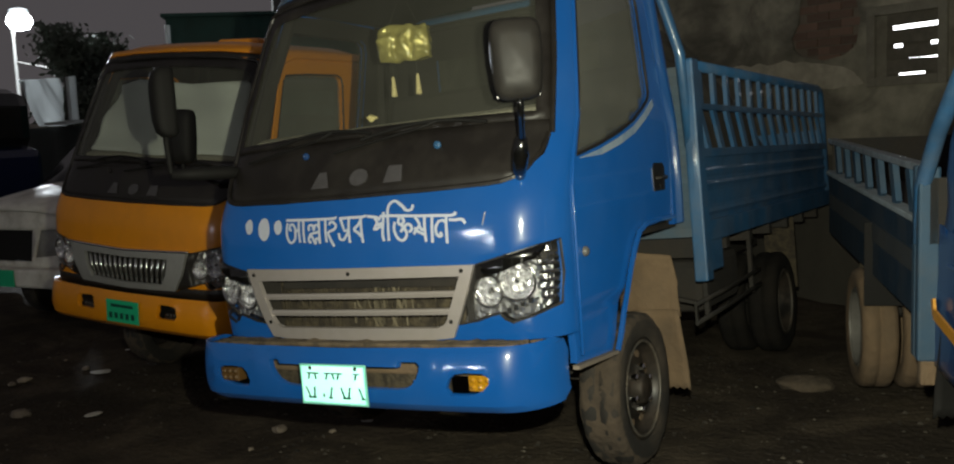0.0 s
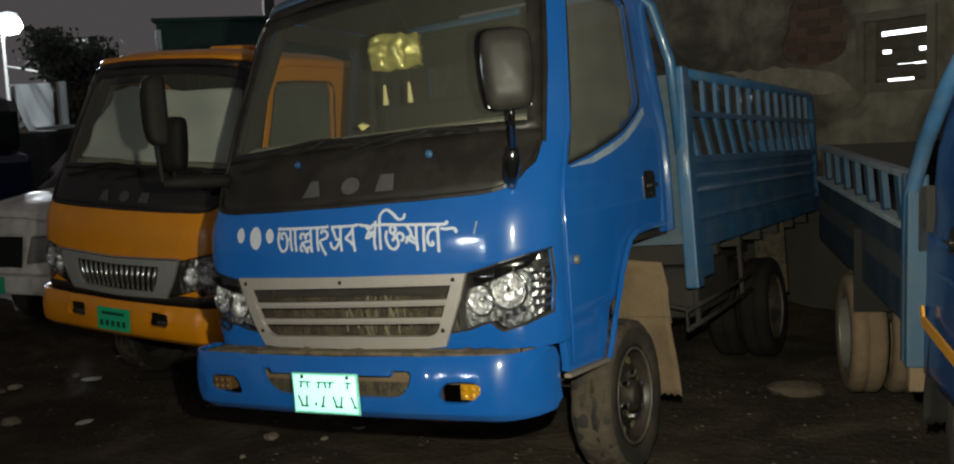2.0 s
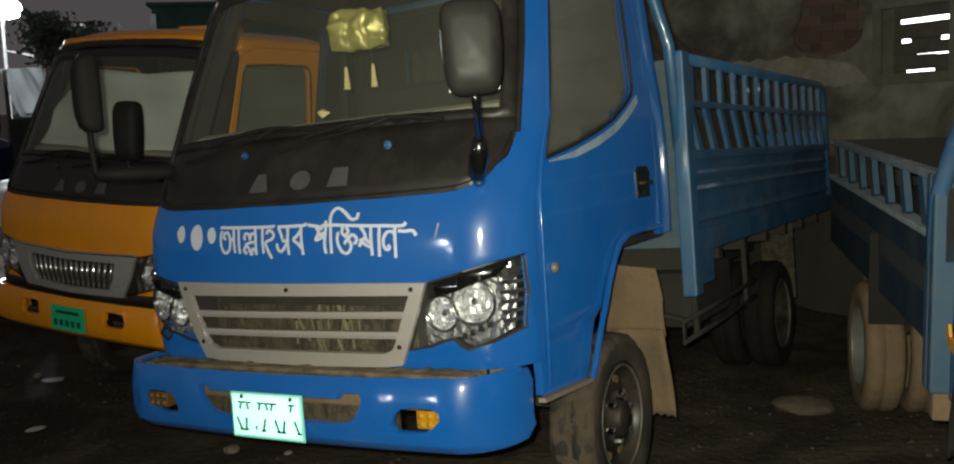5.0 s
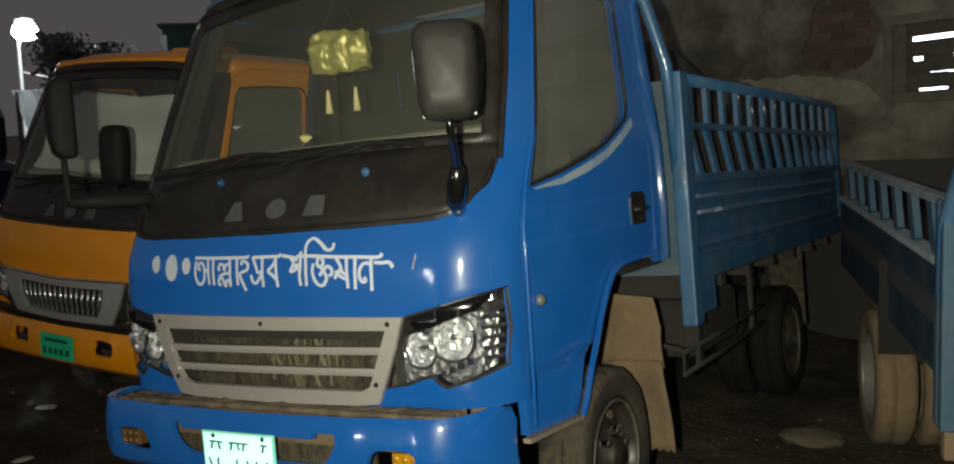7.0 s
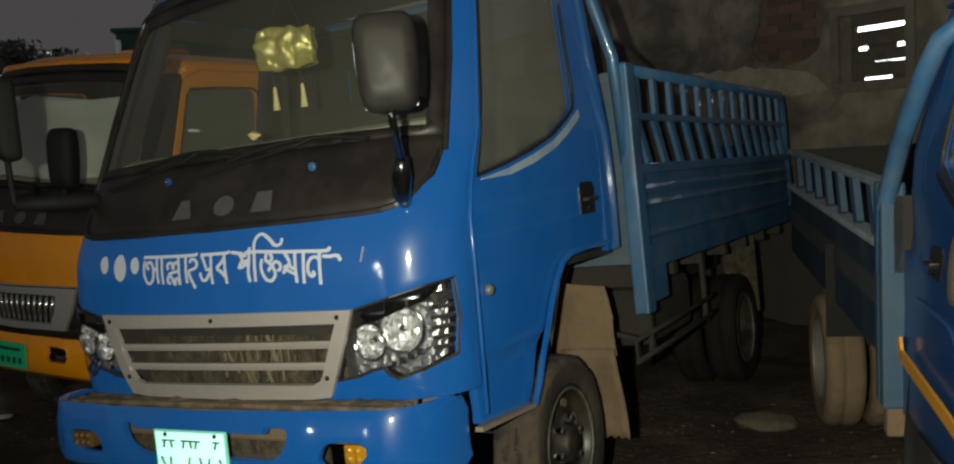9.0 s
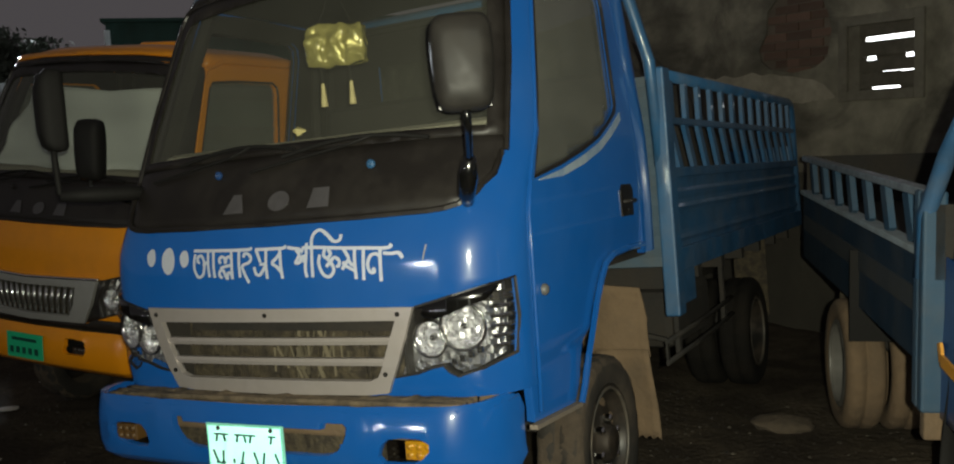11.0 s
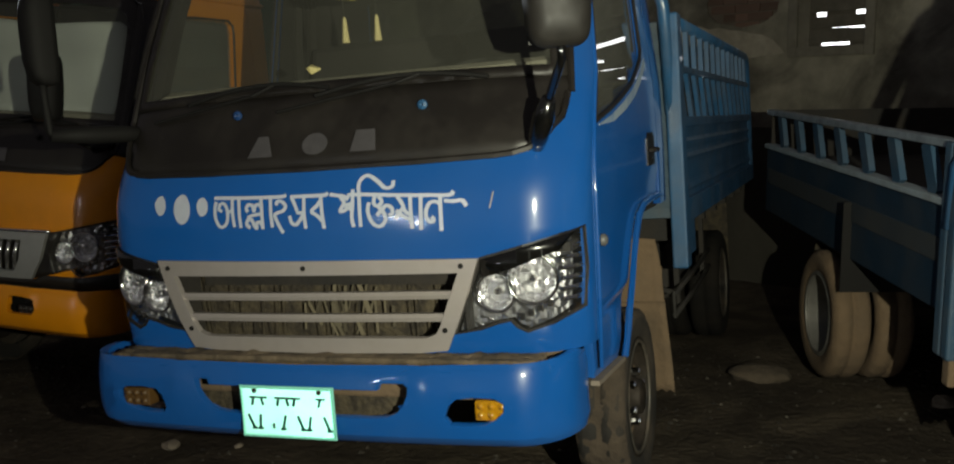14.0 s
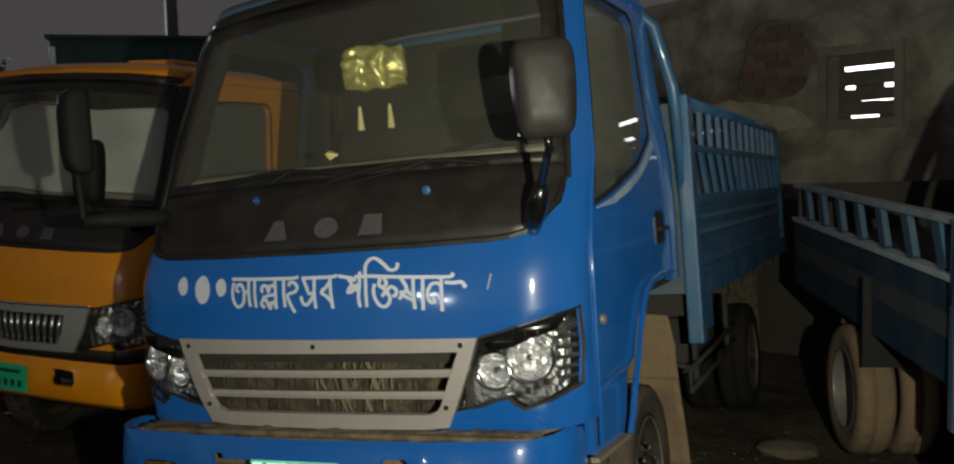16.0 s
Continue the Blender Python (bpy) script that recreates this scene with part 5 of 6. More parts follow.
first.location = (-1.05, 0.008, 2.3)
for j in range(10):
    for i in range(5):
        u, v = -1.50 + 0.25 * i + (0.125 if j % 2 else 0), 1.98 + 0.077 * j
        if not inside((u, v), bare):
            continue
        o = new("brick", first.data)
        o.parent = wall
        o.location = (u, 0.010 + random.uniform(-0.004, 0.006), v)
first.location = (-1.0, 0.012, 2.056)

# Shade low on the wall, painted as a dark strip with a ragged top.
FOOT_SHADE = material("damp_plinth", (0.050, 0.045, 0.035), 0.95, grain=0.35, scale=3, dirt=(0.035, 0.032, 0.026), dirt_amount=0.8, dirt_scale=1.6, bump=0.5, bump_scale=14)
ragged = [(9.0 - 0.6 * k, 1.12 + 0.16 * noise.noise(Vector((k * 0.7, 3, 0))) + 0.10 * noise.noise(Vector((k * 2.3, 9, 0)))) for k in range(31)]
part("plinth", patch([(-9.0, -0.4), (9.0, -0.4)] + ragged, [], lambda u, v: wall_skin(u, v) - Vector((0, 0.012, 0)), 0.25), FOOT_SHADE, wall, "dark strip for the shade at the wall's foot", solid=0.01)

PALE_RENDER = material("pale_bare_render", (0.27, 0.245, 0.20), 0.95, grain=0.4, scale=9, dirt=(0.12, 0.105, 0.08), dirt_amount=0.7, dirt_scale=3, bump=0.5, bump_scale=16)
def ragged_patch(u0, u1, v_top, v_low, seed):
    """A rough-edged outline on the wall between two heights."""
    n = 14
    def edge(k, v, other, amount, layer):
        swell = math.sin(math.pi * k / n) ** 0.6
        mid = (v_top(k / n) + v_low(k / n)) / 2
        return u0 + (u1 - u0) * k / n, mid + (v(k / n) - mid) * swell + other * 0.004 + amount * noise.noise(Vector((k * 0.9, seed, layer)))
    low = [edge(k, v_low, -1, 0.06, 5) for k in range(n + 1)]
    up = [edge(k, v_top, 1, 0.05, 5) for k in range(n, -1, -1)]
    return low + up
part("bare_render", patch(ragged_patch(-2.15, -0.62, lambda k: 2.02 - 0.09 * k, lambda k: 1.96 - 0.36 * k, 3), [], lambda u, v: wall_skin(u, v) - Vector((0, 0.006, 0)), 0.08), PALE_RENDER, wall, "pale band of bare render")
window = thing("window_1", "wooden window with slats, light from the yard behind", "window", WALL_AT, kind="structure")
for x0, x1, z0, z1 in ((-0.58, -0.50, 1.70, 2.38), (0.09, 0.17, 1.70, 2.38), (-0.50, 0.09, 2.30, 2.38), (-0.50, 0.09, 1.70, 1.78)):
    part("window_frame", box(x0, x1, -0.03, 0.06, z0, z1), OLD_WOOD, window, bevel=0.006)
part("inner_stile", box(-0.50, -0.40, 0.0, 0.04, 1.78, 2.30), OLD_WOOD, window, bevel=0.004)
for k, (z0, z1) in enumerate(((1.78, 1.782), (1.805, 1.91), (1.925, 2.015), (2.05, 2.165), (2.205, 2.30))):
    part("window_slat", bar((-0.40, 0.02, (z0 + z1) / 2), (0.09, 0.025, (z0 + z1) / 2 + 0.004), 0.02, z1 - z0 + 0.004), DARK_WOOD, window, bevel=0.003)
# pieces of board that stop part of the gaps
for x0, x1, z0, z1 in ((-0.27, -0.02, 2.00, 2.06), (-0.40, -0.36, 2.00, 2.06), (-0.40, -0.22, 1.90, 1.93), (-0.22, -0.06, 1.905, 1.922), (-0.40, -0.31, 1.775, 1.81), (-0.06, 0.09, 1.775, 1.81), (-0.40, -0.37, 2.15, 2.21), (0.075, 0.09, 1.78, 2.30)):
    part("window_board", box(x0, x1, 0.034, 0.05, z0, z1), DARK_WOOD, window)
glow = tagged(part("backdrop", box(-0.75, 0.30, 0.55, 0.56, 1.5, 2.6), NEIGHBOUR_LIGHT), "pale lit yard seen through the window slats", "backdrop", kind="structure")
glow.matrix_world = WALL_AT

GLINT = material("yellow_foil", (0.9, 0.75, 0.35), 0.3, metal=0.2)
# ---- the vehicles ----
STRIPE = material("orange_stripe", (0.60, 0.27, 0.03), 0.4, grain=0.1)
TRUCK_A = pose(-2.582, 3.401, -0.04, -1.88, -3.94, 2.32)
A_MIRRORS = [((0.812, 0.060, 1.345), (0.872, -0.012, 1.455), (0.962, -0.172, 1.735), 0.295, 0.192, 30), ((-0.84, 0.15, 1.46), (-0.955, -0.10, 1.465), (-0.965, -0.10, 1.81), 0.335, 0.112, -20, RUBBER)]
blue = light_truck("light_truck", "blue light truck with silver grille and white lettering", TRUCK_A, BLUE, "slats", tall_bed, A_MIRRORS, (0.255, 0.39, 0.24, 0.43), tread=SHADED_TYRE)
ORANGE_AT = pose(-5.617, 4.479, -0.18, 0, 2.9, 3.3)
O_MIRRORS = [((0.84, 0.15, 1.46), (0.95, -0.06, 1.45), (0.82, -0.25, 1.76), 0.34, 0.16, 15, RUBBER)]
orange = light_truck("light_truck", "orange light truck with chrome grille and black cowl", ORANGE_AT, ORANGE, "bars", low_bed, O_MIRRORS, (0.24, 0.16, 0.24, 0.16), plate_mat=PLATE_GREEN)
cloth = [(-0.74, 1.62), (0.0, 1.60), (0.62, 1.60), (0.70, 1.75), (0.68, 2.02), (0.55, 2.12), (0.1, 2.10), (-0.35, 2.14), (-0.60, 2.10), (-0.72, 1.85)]
part("cab_cloth", patch(cloth, [], lambda s, z: cab(s, z, -0.14 + 0.03 * math.sin(s * 9 + z * 5) + 0.015 * math.sin(z * 21)), 0.05), PALE_SEAT, orange, "pale cloth hung behind the windscreen", smooth=True, solid=0.006)
part("roof_marker", box(0.02, 0.42, 0.9, 1.15, 2.38, 2.44), ORANGE, orange, "orange board on the roof", bevel=0.02)

# a lower truck stands at an angle beside it: its cab leans forward over the same plan
MIRROR_GREY = material("worn_grey_plastic", (0.085, 0.074, 0.062), 0.45, grain=0.2, scale=9)
SECOND_AT = pose(0.86, 3.70, 0.02, 0, 0, 19.5)
B_MIRRORS = [((-0.90, 0.62, 1.15), (-0.93, 0.66, 1.15), (-0.97, 0.69, 1.35), 0.29, 0.17, 0, MIRROR_GREY)]
second = light_truck("light_truck", "dark blue light truck with an orange side stripe", SECOND_AT, DEEP_BLUE, "slats", low_bed, B_MIRRORS, (0.24, 0.24, 0.17, 0.165), axle_y=3.20, tread=MUD, wide=0.08)
lean = Matrix(((1, 0, 0, 0), (0, 0.95, -0.36, 0.30), (0, 0, 0.8, 0), (0, 0, 0, 1)))
for o in second.children_recursive:
    tops = o
    while tops.parent is not second:
        tops = tops.parent
    if o.type == "MESH" and not any(w in tops.name for w in ("wheel", "cargo", "chassis", "axle", "tank", "gearbox", "side_bar", "mud_flap")):
        o.data.transform(lean)
for sg in (1, -1):
    sheet = patch([(0.22, 0.34), (1.60, 0.36), (1.63, 0.42), (1.63, 1.0), (1.45, 0.985), (0.22, 0.93)], [], lambda u, v: Vector((sg * (0.928 + 0.010 * math.sin(min(1.0, max(0.0, (0.75 - v) / 0.2)) * 1.57)), u, v)), 0.06)
    part("side_panel", sheet, DEEP_BLUE, second, "dark blue panel over the wheel", smooth=True, solid=0.012)
part("side_stripe", bar((-0.965, 1.44, 0.615), (-0.965, 0.25, 0.50), 0.012, 0.045), STRIPE, second, "orange stripe along the side")
part("stripe_end", bar((-0.965, 1.44, 0.61), (-0.965, 1.465, 0.675), 0.012, 0.035, (0, 1, 0)), STRIPE, second)
part("pillar_marker", bar((-0.872, 1.25, 1.49), (-0.868, 1.225, 1.53), 0.012, 0.022), AMBER, second, "small amber marker lamp", bevel=0.003)
hoop_half = [(0.985, 1.62, 0.9), (0.985, 1.59, 1.15), (0.975, 1.36, 1.40), (0.955, 1.10, 1.63), (0.93, 1.02, 1.72), (0.86, 0.98, 1.78), (0.64, 0.97, 1.82)]
hoop = [(-x, y, z) for x, y, z in hoop_half] + hoop_half[::-1]
part("cab_hoop", tube(hoop, 0.035, 8), BED_BLUE, second, "bent blue tube behind the cab", smooth=True)
for o in second.children:
    if o.name.startswith("mud_flap"):
        for q in (o, *o.children):
            q.data.materials[0] = RUBBER
    if o.name.startswith("number_plate"):
        o.data.materials[0] = PLATE_GREEN

# lettering on the blue truck: dots and three words
for x, z, r, rz in ((-0.595, 1.190, 0.024, 0.034), (-0.496, 1.174, 0.036, 0.052), (-0.405, 1.180, 0.024, 0.032)):
    pts = [(across(x + r * math.cos(t), z), z + rz * math.sin(t)) for t in (2 * math.pi * k / 24 for k in range(24))]
    part("dot", patch(pts, [], lambda s, z2: cab(s, z2, 0.003), 0.05), WHITE, blue, "white painted dot", solid=0.001)
brush_letter(blue, [[(-0.352, 1.209), (-0.233, 1.205), (-0.121, 1.203), (-0.071, 1.203), (-0.057, 1.208)]], 0.0140, WHITE, "headline")
brush_letter(blue, [[(-0.341, 1.196), (-0.348, 1.174), (-0.346, 1.140), (-0.334, 1.115), (-0.319, 1.108), (-0.300, 1.122), (-0.294, 1.149), (-0.299, 1.174), (-0.312, 1.189), (-0.327, 1.184), (-0.330, 1.169), (-0.317, 1.162)], [(-0.299, 1.149), (-0.286, 1.161), (-0.273, 1.163)], [(-0.274, 1.204), (-0.273, 1.155), (-0.267, 1.107)], [(-0.246, 1.203), (-0.245, 1.154), (-0.240, 1.104)]], 0.0132, WHITE, "letter")
brush_letter(blue, [[(-0.210, 1.157), (-0.217, 1.169), (-0.207, 1.181), (-0.192, 1.177), (-0.185, 1.158), (-0.180, 1.176), (-0.165, 1.180), (-0.152, 1.165)], [(-0.212, 1.138), (-0.192, 1.144), (-0.172, 1.147), (-0.153, 1.149)], [(-0.202, 1.103), (-0.216, 1.114), (-0.210, 1.130), (-0.195, 1.129), (-0.186, 1.111), (-0.177, 1.100), (-0.174, 1.118), (-0.161, 1.120), (-0.152, 1.105)], [(-0.156, 1.200), (-0.153, 1.151), (-0.151, 1.097)]], 0.0132, WHITE, "letter")
brush_letter(blue, [[(-0.119, 1.198), (-0.118, 1.150), (-0.114, 1.102)]], 0.0132, WHITE, "letter")
brush_letter(blue, [[(-0.096, 1.175), (-0.092, 1.187), (-0.075, 1.187), (-0.060, 1.172), (-0.070, 1.156), (-0.101, 1.145), (-0.095, 1.122), (-0.083, 1.099), (-0.072, 1.082)]], 0.0132, WHITE, "letter")
brush_letter(blue, [[(-0.042, 1.201), (0.010, 1.201), (0.068, 1.201), (0.093, 1.202), (0.101, 1.209)]], 0.0140, WHITE, "headline")
brush_letter(blue, [[(-0.035, 1.197), (-0.025, 1.177), (-0.015, 1.154)], [(-0.044, 1.139), (-0.038, 1.116), (-0.022, 1.108), (-0.005, 1.123), (0.010, 1.143)], [(-0.018, 1.148), (0.012, 1.147)], [(0.012, 1.197), (0.012, 1.145), (0.016, 1.094)]], 0.0132, WHITE, "letter")
brush_letter(blue, [[(0.079, 1.190), (0.059, 1.167), (0.040, 1.150), (0.061, 1.135), (0.082, 1.114)], [(0.075, 1.196), (0.079, 1.142), (0.085, 1.092)]], 0.0132, WHITE, "letter")
brush_letter(blue, [[(0.108, 1.203), (0.136, 1.198), (0.158, 1.195), (0.178, 1.184)]], 0.0140, WHITE, "headline")
brush_letter(blue, [[(0.147, 1.193), (0.161, 1.175), (0.152, 1.158), (0.147, 1.146), (0.165, 1.149), (0.172, 1.165), (0.185, 1.168), (0.180, 1.147)], [(0.193, 1.215), (0.192, 1.168), (0.188, 1.122), (0.194, 1.094)]], 0.0132, WHITE, "letter")
brush_letter(blue, [[(0.173, 1.198), (0.235, 1.197), (0.342, 1.190), (0.447, 1.185), (0.524, 1.182), (0.540, 1.194)]], 0.0140, WHITE, "headline")
brush_letter(blue, [[(0.218, 1.093), (0.217, 1.137), (0.215, 1.196), (0.212, 1.226), (0.221, 1.247), (0.245, 1.257), (0.278, 1.238), (0.307, 1.215), (0.331, 1.218), (0.335, 1.237)]], 0.0132, WHITE, "letter")
brush_letter(blue, [[(0.251, 1.171), (0.246, 1.146), (0.253, 1.118), (0.268, 1.098), (0.289, 1.093), (0.306, 1.110), (0.305, 1.130), (0.291, 1.140), (0.277, 1.127)], [(0.272, 1.192), (0.268, 1.168), (0.281, 1.158), (0.296, 1.171), (0.285, 1.189)], [(0.281, 1.158), (0.297, 1.144), (0.307, 1.126)], [(0.298, 1.146), (0.313, 1.159), (0.332, 1.148), (0.331, 1.131), (0.318, 1.127)]], 0.0132, WHITE, "letter")
brush_letter(blue, [[(0.349, 1.186), (0.364, 1.166), (0.370, 1.150), (0.354, 1.132), (0.342, 1.115)], [(0.346, 1.142), (0.364, 1.125), (0.392, 1.111)], [(0.370, 1.150), (0.379, 1.135), (0.394, 1.126)], [(0.395, 1.184), (0.396, 1.130), (0.399, 1.081)]], 0.0132, WHITE, "letter")
brush_letter(blue, [[(0.430, 1.182), (0.429, 1.129), (0.428, 1.076)]], 0.0132, WHITE, "letter")
brush_letter(blue, [[(0.498, 1.152), (0.482, 1.163), (0.461, 1.160), (0.448, 1.139), (0.448, 1.114), (0.461, 1.100), (0.472, 1.106), (0.465, 1.117)], [(0.496, 1.179), (0.496, 1.126), (0.496, 1.070)]], 0.0132, WHITE, "letter")
brush_letter(blue, [[(0.508, 1.165), (0.538, 1.162), (0.567, 1.163), (0.582, 1.145)]], 0.0140, WHITE, "headline")
# a scratch through the paint beside the lettering
part("scratch", bar(cab(across(0.655, 1.135), 1.135, 0.001), cab(across(0.668, 1.185), 1.185, 0.001), 0.004, 0.004, (0, 1, 0)), SILVER, blue, "bare bright scratch in the paint")
# a bright scrap on the dashboard
sc = tagged(part("reflector_scrap", tube([(-0.262, 0.565, 1.660), (-0.255, 0.565, 1.666), (-0.218, 0.57, 1.666)], [0.022, 0.024, 0.004], 4), GLINT), "small bright yellow foil stuck inside the windscreen", "scrap")
sc.matrix_world = TRUCK_A

# dark load heaped in the cargo body
LOAD = material("dark_rubbish", (0.040, 0.035, 0.027), 0.95, grain=0.4, scale=14, dirt=(0.075, 0.06, 0.045), dirt_amount=0.7, dirt_scale=5, bump=0.8, bump_scale=16)


def heap(u, v):
    edge = max(0.0, 1 - (abs(u) / 0.88) ** 4) * max(0.0, min(1.0, (v - 0.05) / 0.4)) * max(0.0, min(1.0, (3.05 - v) / 0.9))
    lumps = 0.07 * noise.noise(Vector((u * 4, v * 4, 1))) + 0.05 * noise.noise(Vector((u * 9, v * 9, 4)))
    peak = 0.80 + 0.44 * math.exp(-((v - 1.25) / 0.8) ** 2)
    return Vector((u, v, 0.965 + edge * (peak + lumps)))


load = tagged(part("rubbish_load", patch([(-0.9, 0.04), (0.9, 0.04), (0.9, 3.1), (-0.9, 3.1)], [], heap, 0.06), LOAD), "dark heap of rubbish filling the cargo body", "load")
load.matrix_world = TRUCK_A @ BED_AT

# ornament behind the windscreen
orn = thing("hanging_ornament", "gold wrapped pouch with two cream tassels hanging", "ornament", TRUCK_A @ pose(0.022, 0.51, 0, 0, 0, 14))
bm = bmesh.new()
bmesh.ops.create_cube(bm, size=1)
bmesh.ops.subdivide_edges(bm, edges=bm.edges, cuts=23, use_grid_fill=True)
for v in bm.verts:
    x, z = v.co.x, v.co.z
    round_off = 1 - 0.10 * (abs(x) * 2) ** 6
    quilt = abs(math.cos(x * 3 * math.pi)) ** 0.6 * abs(math.cos(z * math.pi)) ** 0.5 if v.co.y < -0.45 else 0
    v.co.y -= 0.55 * quilt
    v.co = Vector((x * 0.255 * (1 - 0.05 * (abs(z) * 2) ** 4), v.co.y * 0.045, z * 0.17 * round_off))
    v.co += Vector((noise.noise(v.co * 22) * 0.012, noise.noise(v.co * 26 + Vector((3, 0, 0))) * 0.016, 1.987 + noise.noise(v.co * 20 + Vector((0, 7, 0))) * 0.012))
part("pouch", bm, GOLD, orn, smooth=True)
part("cord", tube([(-0.075, 0.0, 2.07), (0.0, 0.01, 2.24), (0.075, 0.0, 2.07)], 0.0014, 5), SEAT, orn)
for x in (-0.085, 0.040):
    part("string", tube([(x, 0.02, 1.92), (x, 0.03, 1.83)], 0.002, 5), SEAT, orn)
    part("tassel", lathe([(0.001, 1.848), (0.007, 1.838), (0.010, 1.80), (0.015, 1.748), (0.001, 1.745)], "z", (x, 0.03, 0), 10), TASSEL, orn)

# ---- far surroundings ----
STEEL = material("galvanised_steel", (0.22, 0.23, 0.23), 0.5, metal=0.3, grain=0.15)
CONCRETE = material("concrete_pole", (0.16, 0.15, 0.14), 0.9, grain=0.25, bump=0.2)
TARP = material("pale_tarpaulin", (0.62, 0.63, 0.62), 0.5, grain=0.1, scale=6)
tn = TARP.node_tree
through_light = tn.nodes.new("ShaderNodeBsdfTranslucent")
through_light.inputs["Color"].default_value = (0.7, 0.72, 0.72, 1)
both = tn.nodes.new("ShaderNodeMixShader")
both.inputs[0].default_value = 0.7
tn.links.new(tn.nodes["Principled BSDF"].outputs[0], both.inputs[1])
tn.links.new(through_light.outputs[0], both.inputs[2])
tn.links.new(both.outputs[0], tn.nodes["Material Output"].inputs["Surface"])
DARK_FILL = material("dark_cloth", (0.02, 0.024, 0.024), 0.9, grain=0.3, scale=5)
GREEN_SHEET = material("green_sheet_metal", (0.02, 0.085, 0.07), 0.6, grain=0.2, dirt=(0.05, 0.06, 0.05), dirt_amount=0.4)
BULB = glowing("lamp_glow", (0.92, 0.97, 1.0), 60.0)
POLE_GREY = material("dull_grey_pole", (0.07, 0.068, 0.064), 0.8, grain=0.25, scale=4, bump=0.1)
sl = thing("street_lamp", "tall pale street lamp with a bright white head", "lamp", pose(-31.1, 20.0, -0.2))
part("pole", tube([(-0.2, -0.3, 0), (-0.2, -0.3, 3), (-0.2, -0.3, 6.2)], [0.075, 0.065, 0.055], 12), POLE_GREY, sl)
part("arm", tube([(-0.2, -0.3, 5.3), (0.0, -0.3, 5.75), (0.2, -0.3, 6.3)], 0.03, 8), POLE_GREY, sl)
part("lamp_head", lathe([(0.001, 6.45), (0.3, 6.35), (0.34, 6.2), (0.1, 6.15)], "z", (0.25, -0.3, 0), sides=16), STEEL, sl)
part("bulb", lathe([(0.001, 5.62), (0.30, 5.70), (0.42, 5.92), (0.36, 6.12), (0.001, 6.2)], "z", (0.25, -0.3, 0), sides=32), BULB, sl)
part("stay_wire", tube([(-0.2, -0.3, 4.6), (3.0, 0, 4.0), (6.5, 0, 2.9)], 0.03, 6), POLE_GREY, sl)

YARD_GLOW = glowing("cool_tube_glow", (0.93, 0.97, 1.0), 480.0)
yl = thing("yard_lamp", "cool white tube lamp on a pole across the yard", "lamp", pose(-9.2, -17.5, -0.3, 0, 0, -17))
part("pole", tube([(0, -0.1, 0), (0, -0.1, 3.2)], 0.05, 8), POLE_GREY, yl)
part("tube", tube([(-0.35, 0, 2.9), (0.35, 0, 2.95)], 0.06, 10), YARD_GLOW, yl, "lit cool white tube")
part("housing", bar((-0.65, -0.09, 2.92), (0.65, -0.09, 2.97), 0.06, 0.16), STEEL, yl)
yb = thing("yard_lamp", "cool white bulb lamp on a short pole", "lamp", pose(-8.2, -17.8, -0.3))
part("pole", tube([(0, -0.25, 0), (0, -0.25, 2.3)], 0.04, 8), POLE_GREY, yb)
part("bulb", lathe([(0.001, 2.06), (0.07, 2.08), (0.09, 2.15), (0.07, 2.22), (0.001, 2.24)], "z", sides=16), YARD_GLOW, yb, "lit cool white bulb")

ep = thing("power_pole", "dark concrete power pole", "pole", pose(-18.6, 19.6, -0.3))
part("pole", tube([(0, 0, 0), (0, 0, 12)], [0.2, 0.13], 10), CONCRETE, ep)
part("insulator", lathe([(0.05, 7.6), (0.22, 7.65), (0.22, 7.85), (0.05, 7.9)], "z", (0.15, -0.1, 0), 10), CONCRETE, ep)

SOOT = material("weathered_cable", (0.006, 0.006, 0.006), 1.0, grain=0.2, spec=0.0)
for dz in (0.0, 0.55, 0.95):
    cable = [(-60 + 6 * k, 17.5 + 0.3 * k, 7.0 + dz + 0.06 * (k - 5) ** 2 * 0.3) for k in range(11)]
    tagged(part("power_cable", tube(cable, 0.012, 5), SOOT), "thin black overhead power cable", "cable", "overhead cables")

shed = thing("green_shed", "dark green sheet-metal shed with a flat roof", "shed", pose(-16.45, 14.0, -0.3, 0, 0, 42))
part("wall", patch([(0, 0), (6.5, 0), (6.5, 4.38), (0, 4.38)], [], lambda u, v: Vector((u, 0.03 * abs((u * 4) % 1 - 0.5), v)), 0.12), GREEN_SHEET, shed, solid=0.02)
part("roof", box(-0.10, 6.6, -0.1, 4.0, 4.38, 4.45), GREEN_SHEET, shed)
part("side_wall", box(-0.02, 0.0, 0.02, 3.9, 0.0, 4.38), GREEN_SHEET, shed)
mast = thing("white_post", "short white post at the shed corner", "post", pose(-16.34, 13.92, -0.3))
part("post", tube([(0, 0, 0), (0, 0, 4.20)], 0.06, 8), TARP, mast)

